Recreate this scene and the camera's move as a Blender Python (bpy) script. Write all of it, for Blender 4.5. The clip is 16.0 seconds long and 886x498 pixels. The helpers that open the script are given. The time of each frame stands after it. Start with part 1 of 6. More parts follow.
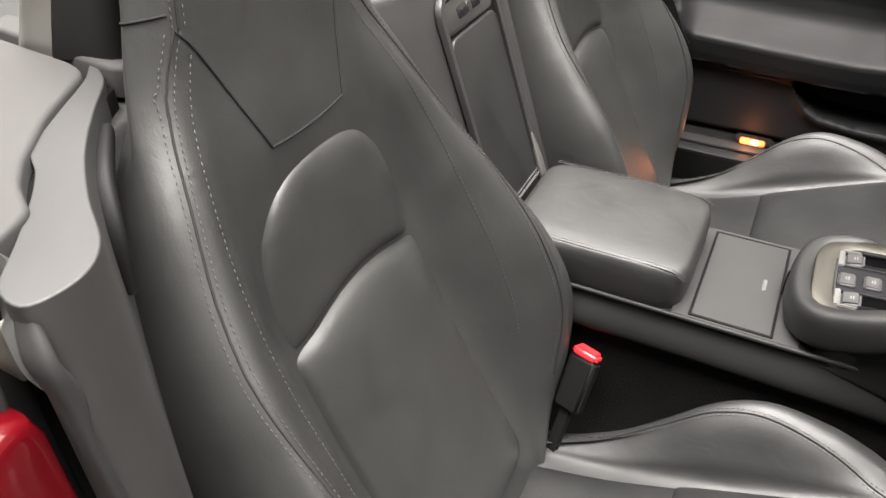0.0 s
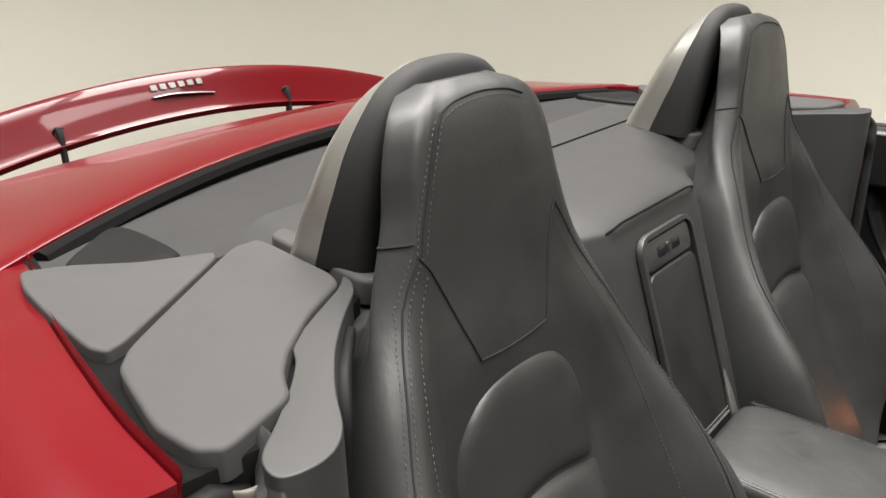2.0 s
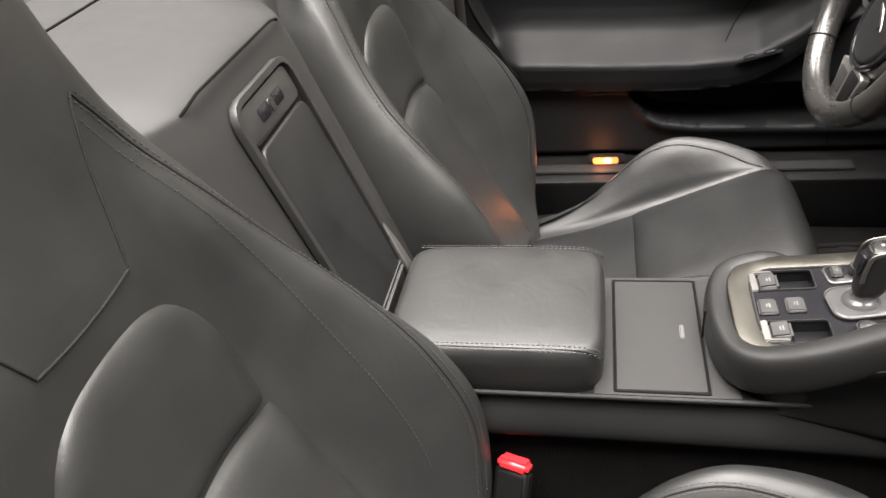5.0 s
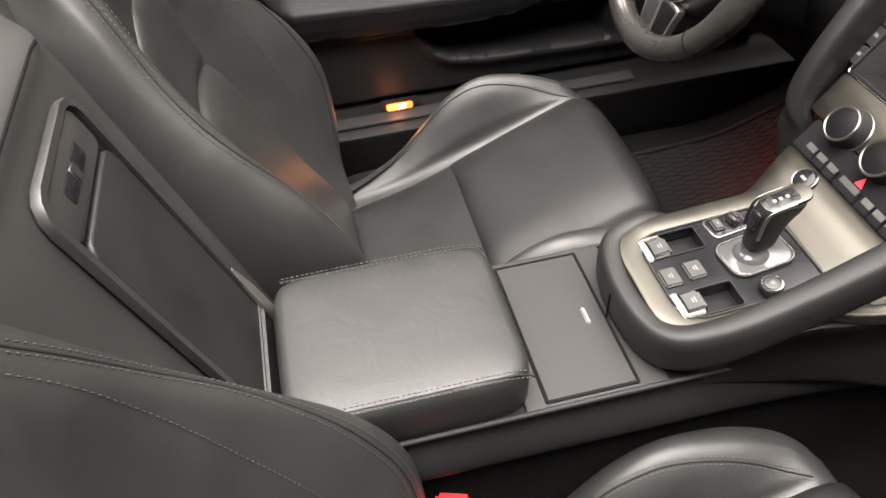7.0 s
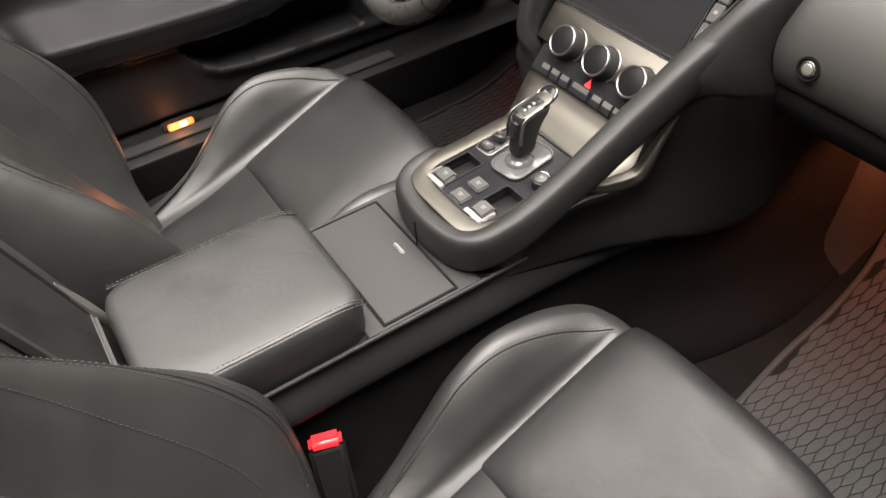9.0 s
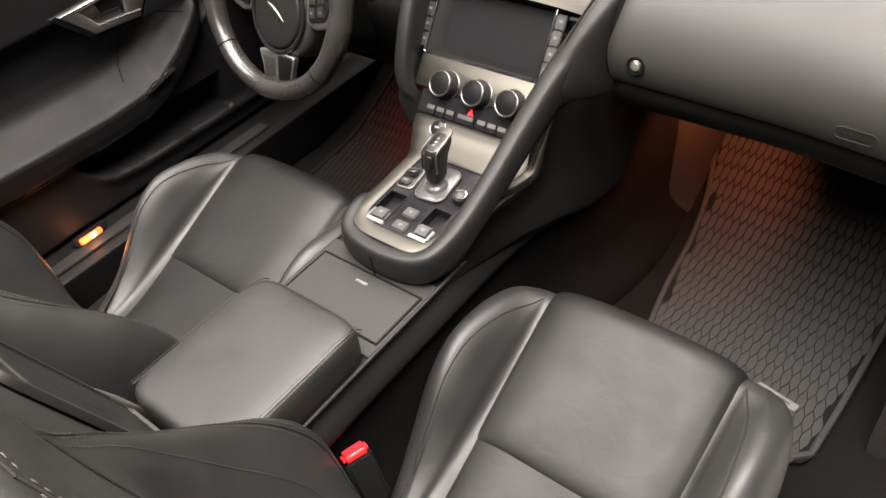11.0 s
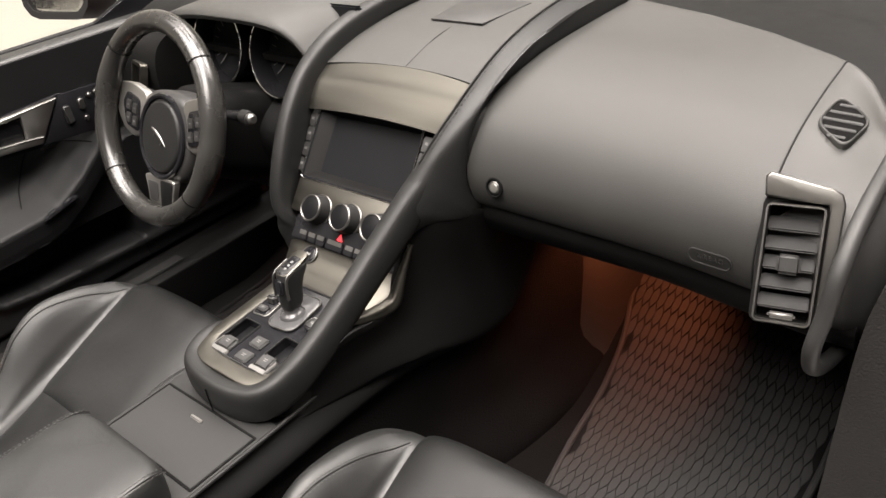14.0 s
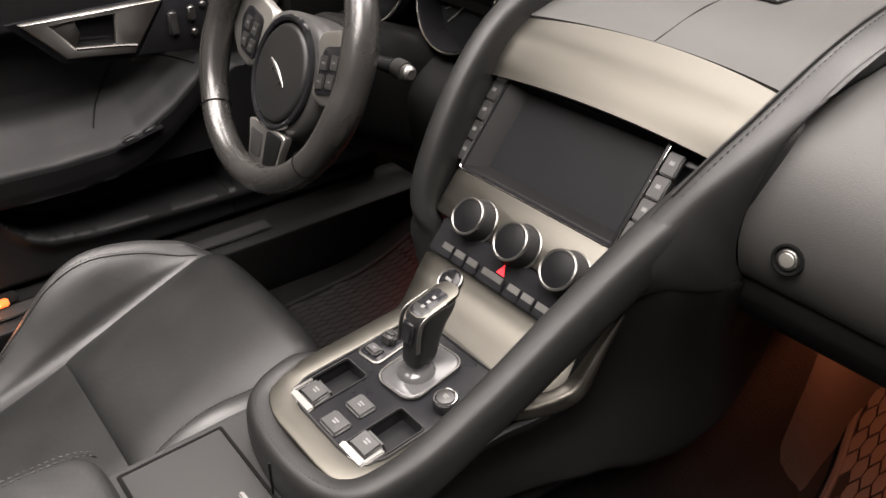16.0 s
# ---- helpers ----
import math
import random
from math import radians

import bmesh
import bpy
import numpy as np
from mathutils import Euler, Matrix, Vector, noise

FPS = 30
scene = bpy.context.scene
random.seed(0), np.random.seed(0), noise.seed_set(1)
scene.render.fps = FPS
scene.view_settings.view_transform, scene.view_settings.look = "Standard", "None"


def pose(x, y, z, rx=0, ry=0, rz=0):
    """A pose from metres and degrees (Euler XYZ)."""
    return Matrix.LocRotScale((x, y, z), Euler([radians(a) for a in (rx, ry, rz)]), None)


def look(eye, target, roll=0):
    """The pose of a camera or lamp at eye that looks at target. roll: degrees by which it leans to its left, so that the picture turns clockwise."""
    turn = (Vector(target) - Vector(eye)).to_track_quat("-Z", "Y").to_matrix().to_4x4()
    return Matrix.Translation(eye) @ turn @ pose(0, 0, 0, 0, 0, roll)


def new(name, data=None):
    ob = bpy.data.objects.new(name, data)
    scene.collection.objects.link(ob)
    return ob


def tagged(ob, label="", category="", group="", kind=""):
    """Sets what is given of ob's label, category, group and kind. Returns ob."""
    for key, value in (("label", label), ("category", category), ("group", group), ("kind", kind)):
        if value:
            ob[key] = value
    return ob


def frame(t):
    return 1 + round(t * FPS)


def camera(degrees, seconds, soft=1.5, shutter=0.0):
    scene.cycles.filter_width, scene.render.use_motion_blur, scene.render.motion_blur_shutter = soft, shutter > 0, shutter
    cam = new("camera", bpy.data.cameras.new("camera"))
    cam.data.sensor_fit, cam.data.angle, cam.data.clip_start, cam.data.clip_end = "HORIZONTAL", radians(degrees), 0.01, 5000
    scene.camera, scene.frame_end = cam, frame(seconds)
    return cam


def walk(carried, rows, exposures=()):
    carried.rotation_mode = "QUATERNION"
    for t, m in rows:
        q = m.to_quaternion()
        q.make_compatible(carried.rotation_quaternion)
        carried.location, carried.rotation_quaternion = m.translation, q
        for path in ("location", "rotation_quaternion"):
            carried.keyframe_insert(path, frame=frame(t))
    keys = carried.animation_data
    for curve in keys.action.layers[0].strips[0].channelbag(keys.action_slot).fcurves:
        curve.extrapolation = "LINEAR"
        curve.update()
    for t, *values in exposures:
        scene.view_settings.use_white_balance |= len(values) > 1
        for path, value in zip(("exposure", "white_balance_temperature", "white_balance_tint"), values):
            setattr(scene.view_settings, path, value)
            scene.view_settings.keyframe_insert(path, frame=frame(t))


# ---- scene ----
cam = camera(60.6, 16.0)
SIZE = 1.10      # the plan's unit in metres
PATH = [
    (0, (0.75, 0.031, 1.163), (-0.665, -0.678, -0.059), -0.4),
    (0.5, (0.778, 0.066, 1.19), (-0.682, -0.816, 0.145), -1.3),
    (1, (0.784, 0.071, 1.197), (-0.682, -0.954, 0.303), -1.3),
    (1.5, (0.792, 0.056, 1.2), (-0.635, -1.095, 0.401), -1.2),
    (2, (0.798, 0.039, 1.203), (-0.59, -1.19, 0.453), -1.2),
    (2.5, (0.791, 0.038, 1.205), (-0.59, -1.212, 0.475), -1.6),
    (3, (0.772, 0.043, 1.201), (-0.66, -1.145, 0.467), -2.6),
    (3.5, (0.748, 0.044, 1.19), (-0.763, -1.025, 0.434), -4.8),
    (4, (0.703, 0.044, 1.148), (-0.89, -0.817, 0.299), -6.9),
    (4.5, (0.655, 0.02, 1.132), (-0.96, -0.598, 0.127), -7.9),
    (7, (0.437, -0.151, 1.166), (-0.964, 0.107, -0.237), -4.0),
    (7.5, (0.45, -0.165, 1.162), (-0.912, 0.253, -0.242), -2.9),
    (8, (0.478, -0.165, 1.168), (-0.853, 0.328, -0.241), -3.9),
    (8.5, (0.511, -0.166, 1.154), (-0.788, 0.435, -0.243), -4.2),
    (11, (0.561, -0.354, 1.283), (-0.457, 0.69, -0.085), -9.6),
    (11.5, (0.563, -0.338, 1.274), (-0.481, 0.779, -0.016), -10.6),
    (12, (0.565, -0.325, 1.259), (-0.505, 0.85, 0.045), -12.0),
    (12.5, (0.582, -0.312, 1.24), (-0.51, 0.901, 0.084), -12.4),
    (13, (0.619, -0.279, 1.217), (-0.49, 0.956, 0.1), -11.9),
    (13.5, (0.651, -0.234, 1.2), (-0.484, 1.011, 0.123), -10.3),
    (14, (0.676, -0.203, 1.186), (-0.496, 1.033, 0.137), -8.1),
    (14.5, (0.676, -0.184, 1.172), (-0.543, 1.019, 0.14), -5.4),
    (15, (0.602, -0.146, 1.138), (-0.666, 1.004, 0.104), -2.9),
    (15.5, (0.48, -0.118, 1.1), (-0.809, 0.985, 0.041), 0.0),
    (16, (0.384, -0.072, 1.07), (-0.908, 1.021, 0.003), 1.2),
]
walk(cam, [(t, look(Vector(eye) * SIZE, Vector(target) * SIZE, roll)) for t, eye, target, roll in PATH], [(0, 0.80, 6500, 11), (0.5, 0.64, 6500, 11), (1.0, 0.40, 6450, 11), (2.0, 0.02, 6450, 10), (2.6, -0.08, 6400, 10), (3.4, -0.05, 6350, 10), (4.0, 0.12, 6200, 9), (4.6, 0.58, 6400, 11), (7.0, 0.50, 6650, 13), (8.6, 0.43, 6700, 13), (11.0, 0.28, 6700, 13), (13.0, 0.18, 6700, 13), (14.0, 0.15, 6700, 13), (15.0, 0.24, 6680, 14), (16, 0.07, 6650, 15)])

# ---------- light ----------
world = bpy.data.worlds.new("world")
scene.world = world
world.use_nodes = True
world.node_tree.nodes["Background"].inputs[0].default_value = (0.94, 0.93, 0.90, 1)
world.node_tree.nodes["Background"].inputs[1].default_value = 0.03


def area(name, m, sx, sy, watts, colour):
    data = bpy.data.lights.new(name, "AREA")
    data.shape, data.size, data.size_y, data.energy, data.color = "RECTANGLE", sx, sy, watts, colour
    ob = new(name, data)
    ob.matrix_world = m
    return ob


def bulb(name, place, watts, colour, radius=0.006):
    data = bpy.data.lights.new(name, "POINT")
    data.energy, data.color, data.shadow_soft_size = watts, colour, radius
    ob = new(name, data)
    ob.matrix_world = Matrix.Translation(place)
    return ob


def spot(name, place, turn, watts, colour, cone):
    data = bpy.data.lights.new(name, "SPOT")
    data.energy, data.color, data.shadow_soft_size = watts, colour, 0.012
    data.spot_size, data.spot_blend = radians(cone), 0.6
    ob = new(name, data)
    ob.matrix_world = Matrix.Translation(place) @ pose(0, 0, 0, *turn)
    return ob


STUDIO = (1.0, 0.955, 0.905)
# unseen overhead lights; the last is added to brighten the left side
for lx, ly, watts in ((0.95, 2.0, 215), (0.85, -1.3, 165), (-1.1, 1.7, 105), (-1.2, -1.1, 140), (-3.0, 2.7, 90)):
    area("overhead_light", pose(lx, ly, 3.3, 0, 0, 0), 1.3, 2.2, watts, STUDIO).data.spread = radians(120)
# added narrow top light, lifts the cabin's upward faces and misses the walls
area("overhead_light", pose(0.25, -0.1, 3.3, 0, 0, 0), 1.3, 2.2, 70, STUDIO).data.spread = radians(75)

# ---------- materials ----------
def material(name, colour, rough=0.5, metal=0.0, coat=0.0, spec=0.5):
    mat = bpy.data.materials.new(name)
    mat.use_nodes = True
    b = mat.node_tree.nodes["Principled BSDF"]
    b.inputs["Base Color"].default_value = (*colour, 1)
    b.inputs["Roughness"].default_value = rough
    b.inputs["Metallic"].default_value = metal
    b.inputs["Coat Weight"].default_value = coat
    b.inputs["Coat Roughness"].default_value = 0.04
    b.inputs["Specular IOR Level"].default_value = spec
    return mat


def node(mat, kind, **values):
    n = mat.node_tree.nodes.new(kind)
    for key, value in values.items():
        n.inputs[key.replace("_", " ")].default_value = value
    return n


def textured(mat, colour, low, high, grain=600.0, patch=9.0, bump=0.08, depth=0.0006, rough=None, cells=False, stretch=None, crease=0.0):
    """Two scales of colour variation, roughness wear and a fine relief, in metres."""
    tree = mat.node_tree
    b = tree.nodes["Principled BSDF"]
    at = tree.nodes.new("ShaderNodeTexCoord")
    source = at.outputs["Object"]
    if stretch:
        m = tree.nodes.new("ShaderNodeMapping")
        m.inputs["Scale"].default_value = stretch
        tree.links.new(source, m.inputs["Vector"])
        source = m.outputs["Vector"]
    large = node(mat, "ShaderNodeTexNoise", Scale=patch, Detail=5.0, Roughness=0.6)
    if cells:
        fine = node(mat, "ShaderNodeTexVoronoi", Scale=grain)
        height = fine.outputs["Distance"]
    else:
        fine = node(mat, "ShaderNodeTexNoise", Scale=grain, Detail=3.0)
        height = fine.outputs["Fac"]
    for n in (large, fine):
        tree.links.new(source, n.inputs["Vector"])
    mix = tree.nodes.new("ShaderNodeMix")
    mix.data_type = "RGBA"
    mix.inputs["A"].default_value = (*[c * low for c in colour], 1)
    mix.inputs["B"].default_value = (*[min(1, c * high) for c in colour], 1)
    tree.links.new(large.outputs["Fac"], mix.inputs["Factor"])
    tree.links.new(mix.outputs["Result"], b.inputs["Base Color"])
    if rough:
        ramp = tree.nodes.new("ShaderNodeMapRange")
        ramp.inputs["From Min"].default_value, ramp.inputs["From Max"].default_value = 0.3, 0.7
        ramp.inputs["To Min"].default_value, ramp.inputs["To Max"].default_value = rough
        tree.links.new(large.outputs["Fac"], ramp.inputs["Value"])
        tree.links.new(ramp.outputs["Result"], b.inputs["Roughness"])
    bumped = tree.nodes.new("ShaderNodeBump")
    bumped.inputs["Strength"].default_value, bumped.inputs["Distance"].default_value = bump, depth
    tree.links.new(height, bumped.inputs["Height"])
    tree.links.new(bumped.outputs["Normal"], b.inputs["Normal"])
    if crease:
        fold = node(mat, "ShaderNodeTexNoise", Scale=26.0, Detail=4.0, Roughness=0.55, Distortion=0.8)
        tree.links.new(source, fold.inputs["Vector"])
        soft = tree.nodes.new("ShaderNodeBump")
        soft.inputs["Strength"].default_value, soft.inputs["Distance"].default_value = crease, 0.004
        tree.links.new(fold.outputs["Fac"], soft.inputs["Height"])
        tree.links.new(soft.outputs["Normal"], bumped.inputs["Normal"])
    return mat


def make(name, colour, rough=0.5, metal=0.0, coat=0.0, spec=0.5, **more):
    pair = rough if isinstance(rough, tuple) else (rough * 0.92, min(1.0, rough * 1.08))
    return textured(material(name, colour, sum(pair) / 2, metal, coat, spec), colour, **{"low": 0.85, "high": 1.15, "rough": pair, **more})


LEATHER = make("leather", (0.0128, 0.0131, 0.0127), crease=0.2, spec=0.35, grain=900, patch=14, bump=0.11, depth=0.0005, rough=(0.36, 0.49), cells=True, low=0.8, high=1.25)
BOLSTER = make("bolster_leather", (0.0105, 0.0108, 0.0106), crease=0.22, spec=0.48, grain=1000, patch=16, bump=0.13, depth=0.0005, rough=(0.45, 0.58), cells=True, low=0.8, high=1.25)
LEATHER_SMOOTH = make("leather_smooth", (0.0088, 0.0091, 0.0088), crease=0.22, spec=0.37, grain=1100, patch=20, bump=0.15, depth=0.0004, rough=(0.42, 0.55), cells=True, low=0.8, high=1.25)
PAD_LEATHER = make("pad_leather", (0.0054, 0.0056, 0.0055), crease=0.22, spec=0.24, grain=1100, patch=20, bump=0.15, depth=0.0004, rough=(0.44, 0.58), cells=True, low=0.8, high=1.25)
PANEL_LEATHER = make("panel_leather", (0.0074, 0.0075, 0.0074), spec=0.28, grain=1000, patch=16, bump=0.2, depth=0.0004, rough=(0.42, 0.52), cells=True)
RIM = make("rim_leather", (0.016, 0.0155, 0.0145), spec=0.6, grain=900, patch=12, bump=0.08, depth=0.0004, rough=(0.22, 0.34), cells=True, low=0.7, high=1.4)
VINYL = make("soft_vinyl", (0.0225, 0.0222, 0.0208), spec=0.36, grain=1300, patch=8, bump=0.3, depth=0.0004, rough=(0.5, 0.6), cells=True)
HOOD = make("hood_cloth", (0.0245, 0.0237, 0.0233), grain=1500, patch=7, bump=0.3, depth=0.0005, rough=(0.7, 0.85), spec=0.3)
PLASTIC = make("plastic", (0.0045, 0.0045, 0.0045), spec=0.10, grain=1400, patch=12, bump=0.2, depth=0.0003, rough=(0.45, 0.58))
TRIM_GREY = make("trim_grey", (0.0148, 0.0146, 0.0143), spec=0.4, grain=1400, patch=10, bump=0.15, depth=0.0003, rough=(0.5, 0.62))
LID = make("lid_paint", (0.0088, 0.0088, 0.0086), spec=0.3, grain=1600, patch=10, bump=0.15, depth=0.0003, rough=(0.5, 0.6))
DOOR_SKIN = make("door_skin", (0.0052, 0.0054, 0.0057), spec=0.17, grain=1000, patch=16, bump=0.2, depth=0.0004, rough=(0.48, 0.58), cells=True)
BULK = make("bulkhead_skin", (0.0110, 0.0109, 0.0105), spec=0.3, grain=1100, patch=12, bump=0.2, depth=0.0004, rough=(0.58, 0.68), cells=True)
GLOSS = material("gloss_black", (0.008, 0.008, 0.009), 0.12, spec=0.2)
GLOSS = textured(GLOSS, (0.008, 0.008, 0.009), 0.8, 1.2, grain=60, patch=30, bump=0.02, depth=0.0002, rough=(0.08, 0.2))
RUBBER = make("rubber", (0.012, 0.012, 0.012), 0.7, spec=0.2, grain=700, patch=20, bump=0.2)
CARPET = make("carpet", (0.0046, 0.0044, 0.0043), 1.0, grain=420, patch=25, bump=0.9, depth=0.002, spec=0.04, low=0.6, high=1.5)
KICK = make("kick_carpet", (0.021, 0.020, 0.0192), 0.95, grain=420, patch=9, bump=0.6, depth=0.0015, spec=0.06, low=0.8, high=1.2)
# the mat rubber again, with the driver footwell's shade put into its colour
MAT_SHADED = make("shaded_mat", (0.0075, 0.007, 0.0068), 0.85, grain=900, patch=12, bump=0.5, depth=0.0006, spec=0.12)
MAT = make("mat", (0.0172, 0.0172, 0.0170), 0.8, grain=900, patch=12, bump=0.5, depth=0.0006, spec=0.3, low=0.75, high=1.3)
GROOVE = make("mat_groove", (0.005, 0.005, 0.005), 0.9, spec=0.05, grain=700, patch=12)
METAL = make("brushed_metal", (0.077, 0.0735, 0.064), metal=1.0, grain=300, patch=6, bump=0.06, depth=0.0003, rough=(0.38, 0.47), stretch=(1, 14, 14))
SATIN = make("satin_metal", (0.185, 0.182, 0.175), metal=1.0, grain=300, patch=20, bump=0.03, rough=(0.36, 0.46))
CHROME = make("chrome", (0.75, 0.74, 0.72), metal=1.0, grain=200, patch=30, bump=0.01, rough=(0.08, 0.16))
HOOP_SILVER = make("hoop_silver", (0.28, 0.275, 0.252), metal=0.75, coat=0.3, grain=2500, patch=5, bump=0.04, depth=0.0002, rough=(0.3, 0.36))
PAINT = make("red_paint", (0.058, 0.0010, 0.0026), metal=0.0, coat=0.6, spec=0.12, grain=2500, patch=3, bump=0.015, depth=0.0002, rough=(0.3, 0.36), low=0.92, high=1.06)
PAINT.node_tree.nodes["Principled BSDF"].inputs["Coat Roughness"].default_value = 0.05
THREAD = make("thread", (0.026, 0.0255, 0.0243), 0.7, grain=2000, patch=60)
SEAM = make("seam", (0.004, 0.004, 0.004), 0.85, spec=0.04, grain=900, patch=60)
FOLD = make("seat_seam", (0.0105, 0.0105, 0.0105), 0.8, spec=0.12, grain=900, patch=60)
SILVER = make("pale_satin_metal", (0.30, 0.292, 0.275), metal=1.0, grain=300, patch=20, bump=0.03, rough=(0.40, 0.50))
DULL = make("dull_metal", (0.125, 0.122, 0.115), metal=1.0, grain=300, patch=20, bump=0.03, rough=(0.36, 0.46))
HUB_SKIN = make("hub_skin", (0.021, 0.0205, 0.020), spec=0.45, grain=1200, patch=30, bump=0.12, depth=0.0003, rough=(0.42, 0.52))
HOOD_DARK = make("hood_top_cloth", (0.0115, 0.0113, 0.0112), grain=1500, patch=7, bump=0.4, depth=0.0006, rough=(0.75, 0.9), spec=0.25)
RED = make("red_plastic", (0.50, 0.014, 0.018), 0.35, grain=600, patch=40, bump=0.05)
RESIN = make("clear_resin", (0.045, 0.045, 0.046), 0.14, metal=0.1, coat=0.0, grain=200, patch=90, bump=0.05, low=0.7, high=1.3)
SCREEN = make("screen_glass", (0.0070, 0.0074, 0.0080), spec=0.08, grain=40, patch=18, bump=0.0, rough=(0.34, 0.42))
DIAL_BLACK = make("dial_black", (0.004, 0.004, 0.0045), spec=0.12, grain=400, patch=40, bump=0.02, rough=(0.3, 0.45))
MARK = make("white_mark", (0.10, 0.10, 0.098), 0.5, grain=800, patch=50, bump=0.05)
BUTTON = make("button", (0.0125, 0.0123, 0.0121), grain=1200, patch=40, bump=0.1, rough=(0.38, 0.5))
WALL = make("wall_paint", (0.75, 0.735, 0.652), 0.85, grain=160, patch=1.2, bump=0.12, depth=0.001, low=0.97, high=1.03)
CONCRETE = make("floor_paint", (0.34, 0.335, 0.325), 0.5, grain=90, patch=1.6, bump=0.1, depth=0.001, low=0.9, high=1.08)
# for surfaces out of view, dark to hold back bounced light
CEILING = make("unseen_dark_paint", (0.13, 0.128, 0.124), 0.85, grain=160, patch=1.2, bump=0.12, depth=0.001)
MIRROR = make("mirror_glass", (0.9, 0.9, 0.9), 0.03, metal=1.0, grain=20, patch=3, bump=0.0, low=0.98, high=1.0)
BRASS = make("latch_metal", (0.032, 0.028, 0.020), metal=0.15, grain=300, patch=30, bump=0.1, rough=(0.35, 0.55))


def glowing(name, colour, power):
    mat = material(name, colour)
    b = mat.node_tree.nodes["Principled BSDF"]
    b.inputs["Emission Color"].default_value = (*colour, 1)
    b.inputs["Emission Strength"].default_value = power
    return mat


LAMP = glowing("warm_lamp", (1.0, 0.62, 0.30), 5.0)
AMBER = glowing("amber_lens", (0.80, 0.15, 0.03), 0.5)
HAZARD = glowing("hazard_red", (1.0, 0.02, 0.03), 1.3)


# ---------- mesh tools ----------
def thing(name, label, category, group="", kind=""):
    return tagged(new(name), label, category, group, kind)


def part(name, bm, mat, parent=None, label="", sharp=38):
    mesh = bpy.data.meshes.new(name)
    bmesh.ops.recalc_face_normals(bm, faces=bm.faces)
    bm.to_mesh(mesh)
    bm.free()
    mesh.polygons.foreach_set("use_smooth", [True] * len(mesh.polygons))
    mesh.set_sharp_from_angle(angle=radians(sharp))
    mesh.materials.append(mat)
    ob = new(name, mesh)
    ob.parent = parent
    return tagged(ob, label)


def spline(points, n, closed=False):
    """Catmull-Rom through the points, n samples."""
    p = np.asarray(points, float)
    k = len(p)
    if k == 2:
        t = np.linspace(0, 1, n).reshape((-1,) + (1,) * (p.ndim - 1))
        return p[0] * (1 - t) + p[1] * t
    if closed:
        q = np.concatenate([p[-1:], p, p[:2]])
        t = np.linspace(0, k, n, endpoint=False)
    else:
        q = np.concatenate([2 * p[:1] - p[1:2], p, 2 * p[-1:] - p[-2:-1]])
        t = np.linspace(0, k - 1, n)
    i = np.minimum(t.astype(int), k - 1 if closed else k - 2)
    f = (t - i).reshape((-1,) + (1,) * (p.ndim - 1))
    a, b, c, d = q[i], q[i + 1], q[i + 2], q[i + 3]
    return 0.5 * (2 * b + (c - a) * f + (2 * a - 5 * b + 4 * c - d) * f**2 + (3 * b - a - 3 * c + d) * f**3)


def skin(rows, closed=True, caps=True, bm=None):
    """Quads over an array of points, rows by columns."""
    rows = np.asarray(rows, float)
    bm = bm or bmesh.new()
    v = [[bm.verts.new(p) for p in row] for row in rows]
    n, m = rows.shape[:2]
    for i in range(n - 1):
        for j in range(m if closed else m - 1):
            k = (j + 1) % m
            bm.faces.new((v[i][j], v[i][k], v[i + 1][k], v[i + 1][j]))
    if caps and closed:
        bm.faces.new(v[0][::-1])
        bm.faces.new(v[-1])
    return bm


def loft(sections, nu, nv, closed=True, caps=True, bm=None):
    around = np.stack([spline(s, nu, closed) for s in np.asarray(sections, float)])
    return skin(spline(around, nv), closed, caps, bm)


def slab(rows, thickness, bm=None):
    """An open sheet of points given thickness along its mean normal."""
    rows = np.asarray(rows, float)
    gu, gv = np.gradient(rows, axis=0), np.gradient(rows, axis=1)
    nrm = np.cross(gu, gv)
    nrm /= np.linalg.norm(nrm, axis=2, keepdims=True) + 1e-9
    back = rows - nrm * thickness
    bm = bm or bmesh.new()
    n, m = rows.shape[:2]
    a = [[bm.verts.new(p) for p in row] for row in rows]
    b = [[bm.verts.new(p) for p in row] for row in back]
    for i in range(n - 1):
        for j in range(m - 1):
            bm.faces.new((a[i][j], a[i][j + 1], a[i + 1][j + 1], a[i + 1][j]))
            bm.faces.new((b[i][j], b[i + 1][j], b[i + 1][j + 1], b[i][j + 1]))
    edge = [(0, j) for j in range(m)] + [(i, m - 1) for i in range(1, n)] + [(n - 1, j) for j in range(m - 2, -1, -1)] + [(i, 0) for i in range(n - 2, 0, -1)]
    for (i, j), (k, l) in zip(edge, edge[1:] + edge[:1]):
        bm.faces.new((a[i][j], b[i][j], b[k][l], a[k][l]))
    return bm


def box(size, m=None, bevel=0.002, segments=2, bm=None):
    bm = bm or bmesh.new()
    made = bmesh.ops.create_cube(bm, size=1, matrix=Matrix.Diagonal((*size, 1)))
    verts = made["verts"]
    if bevel:
        edges = list({e for v in verts for e in v.link_edges})
        out = bmesh.ops.bevel(bm, geom=edges, offset=min(bevel, 0.45 * min(size)), segments=segments, affect="EDGES")
        verts = list({v for f in out["faces"] for v in f.verts})
    if m is not None:
        bmesh.ops.transform(bm, matrix=m, verts=verts)
    return bm


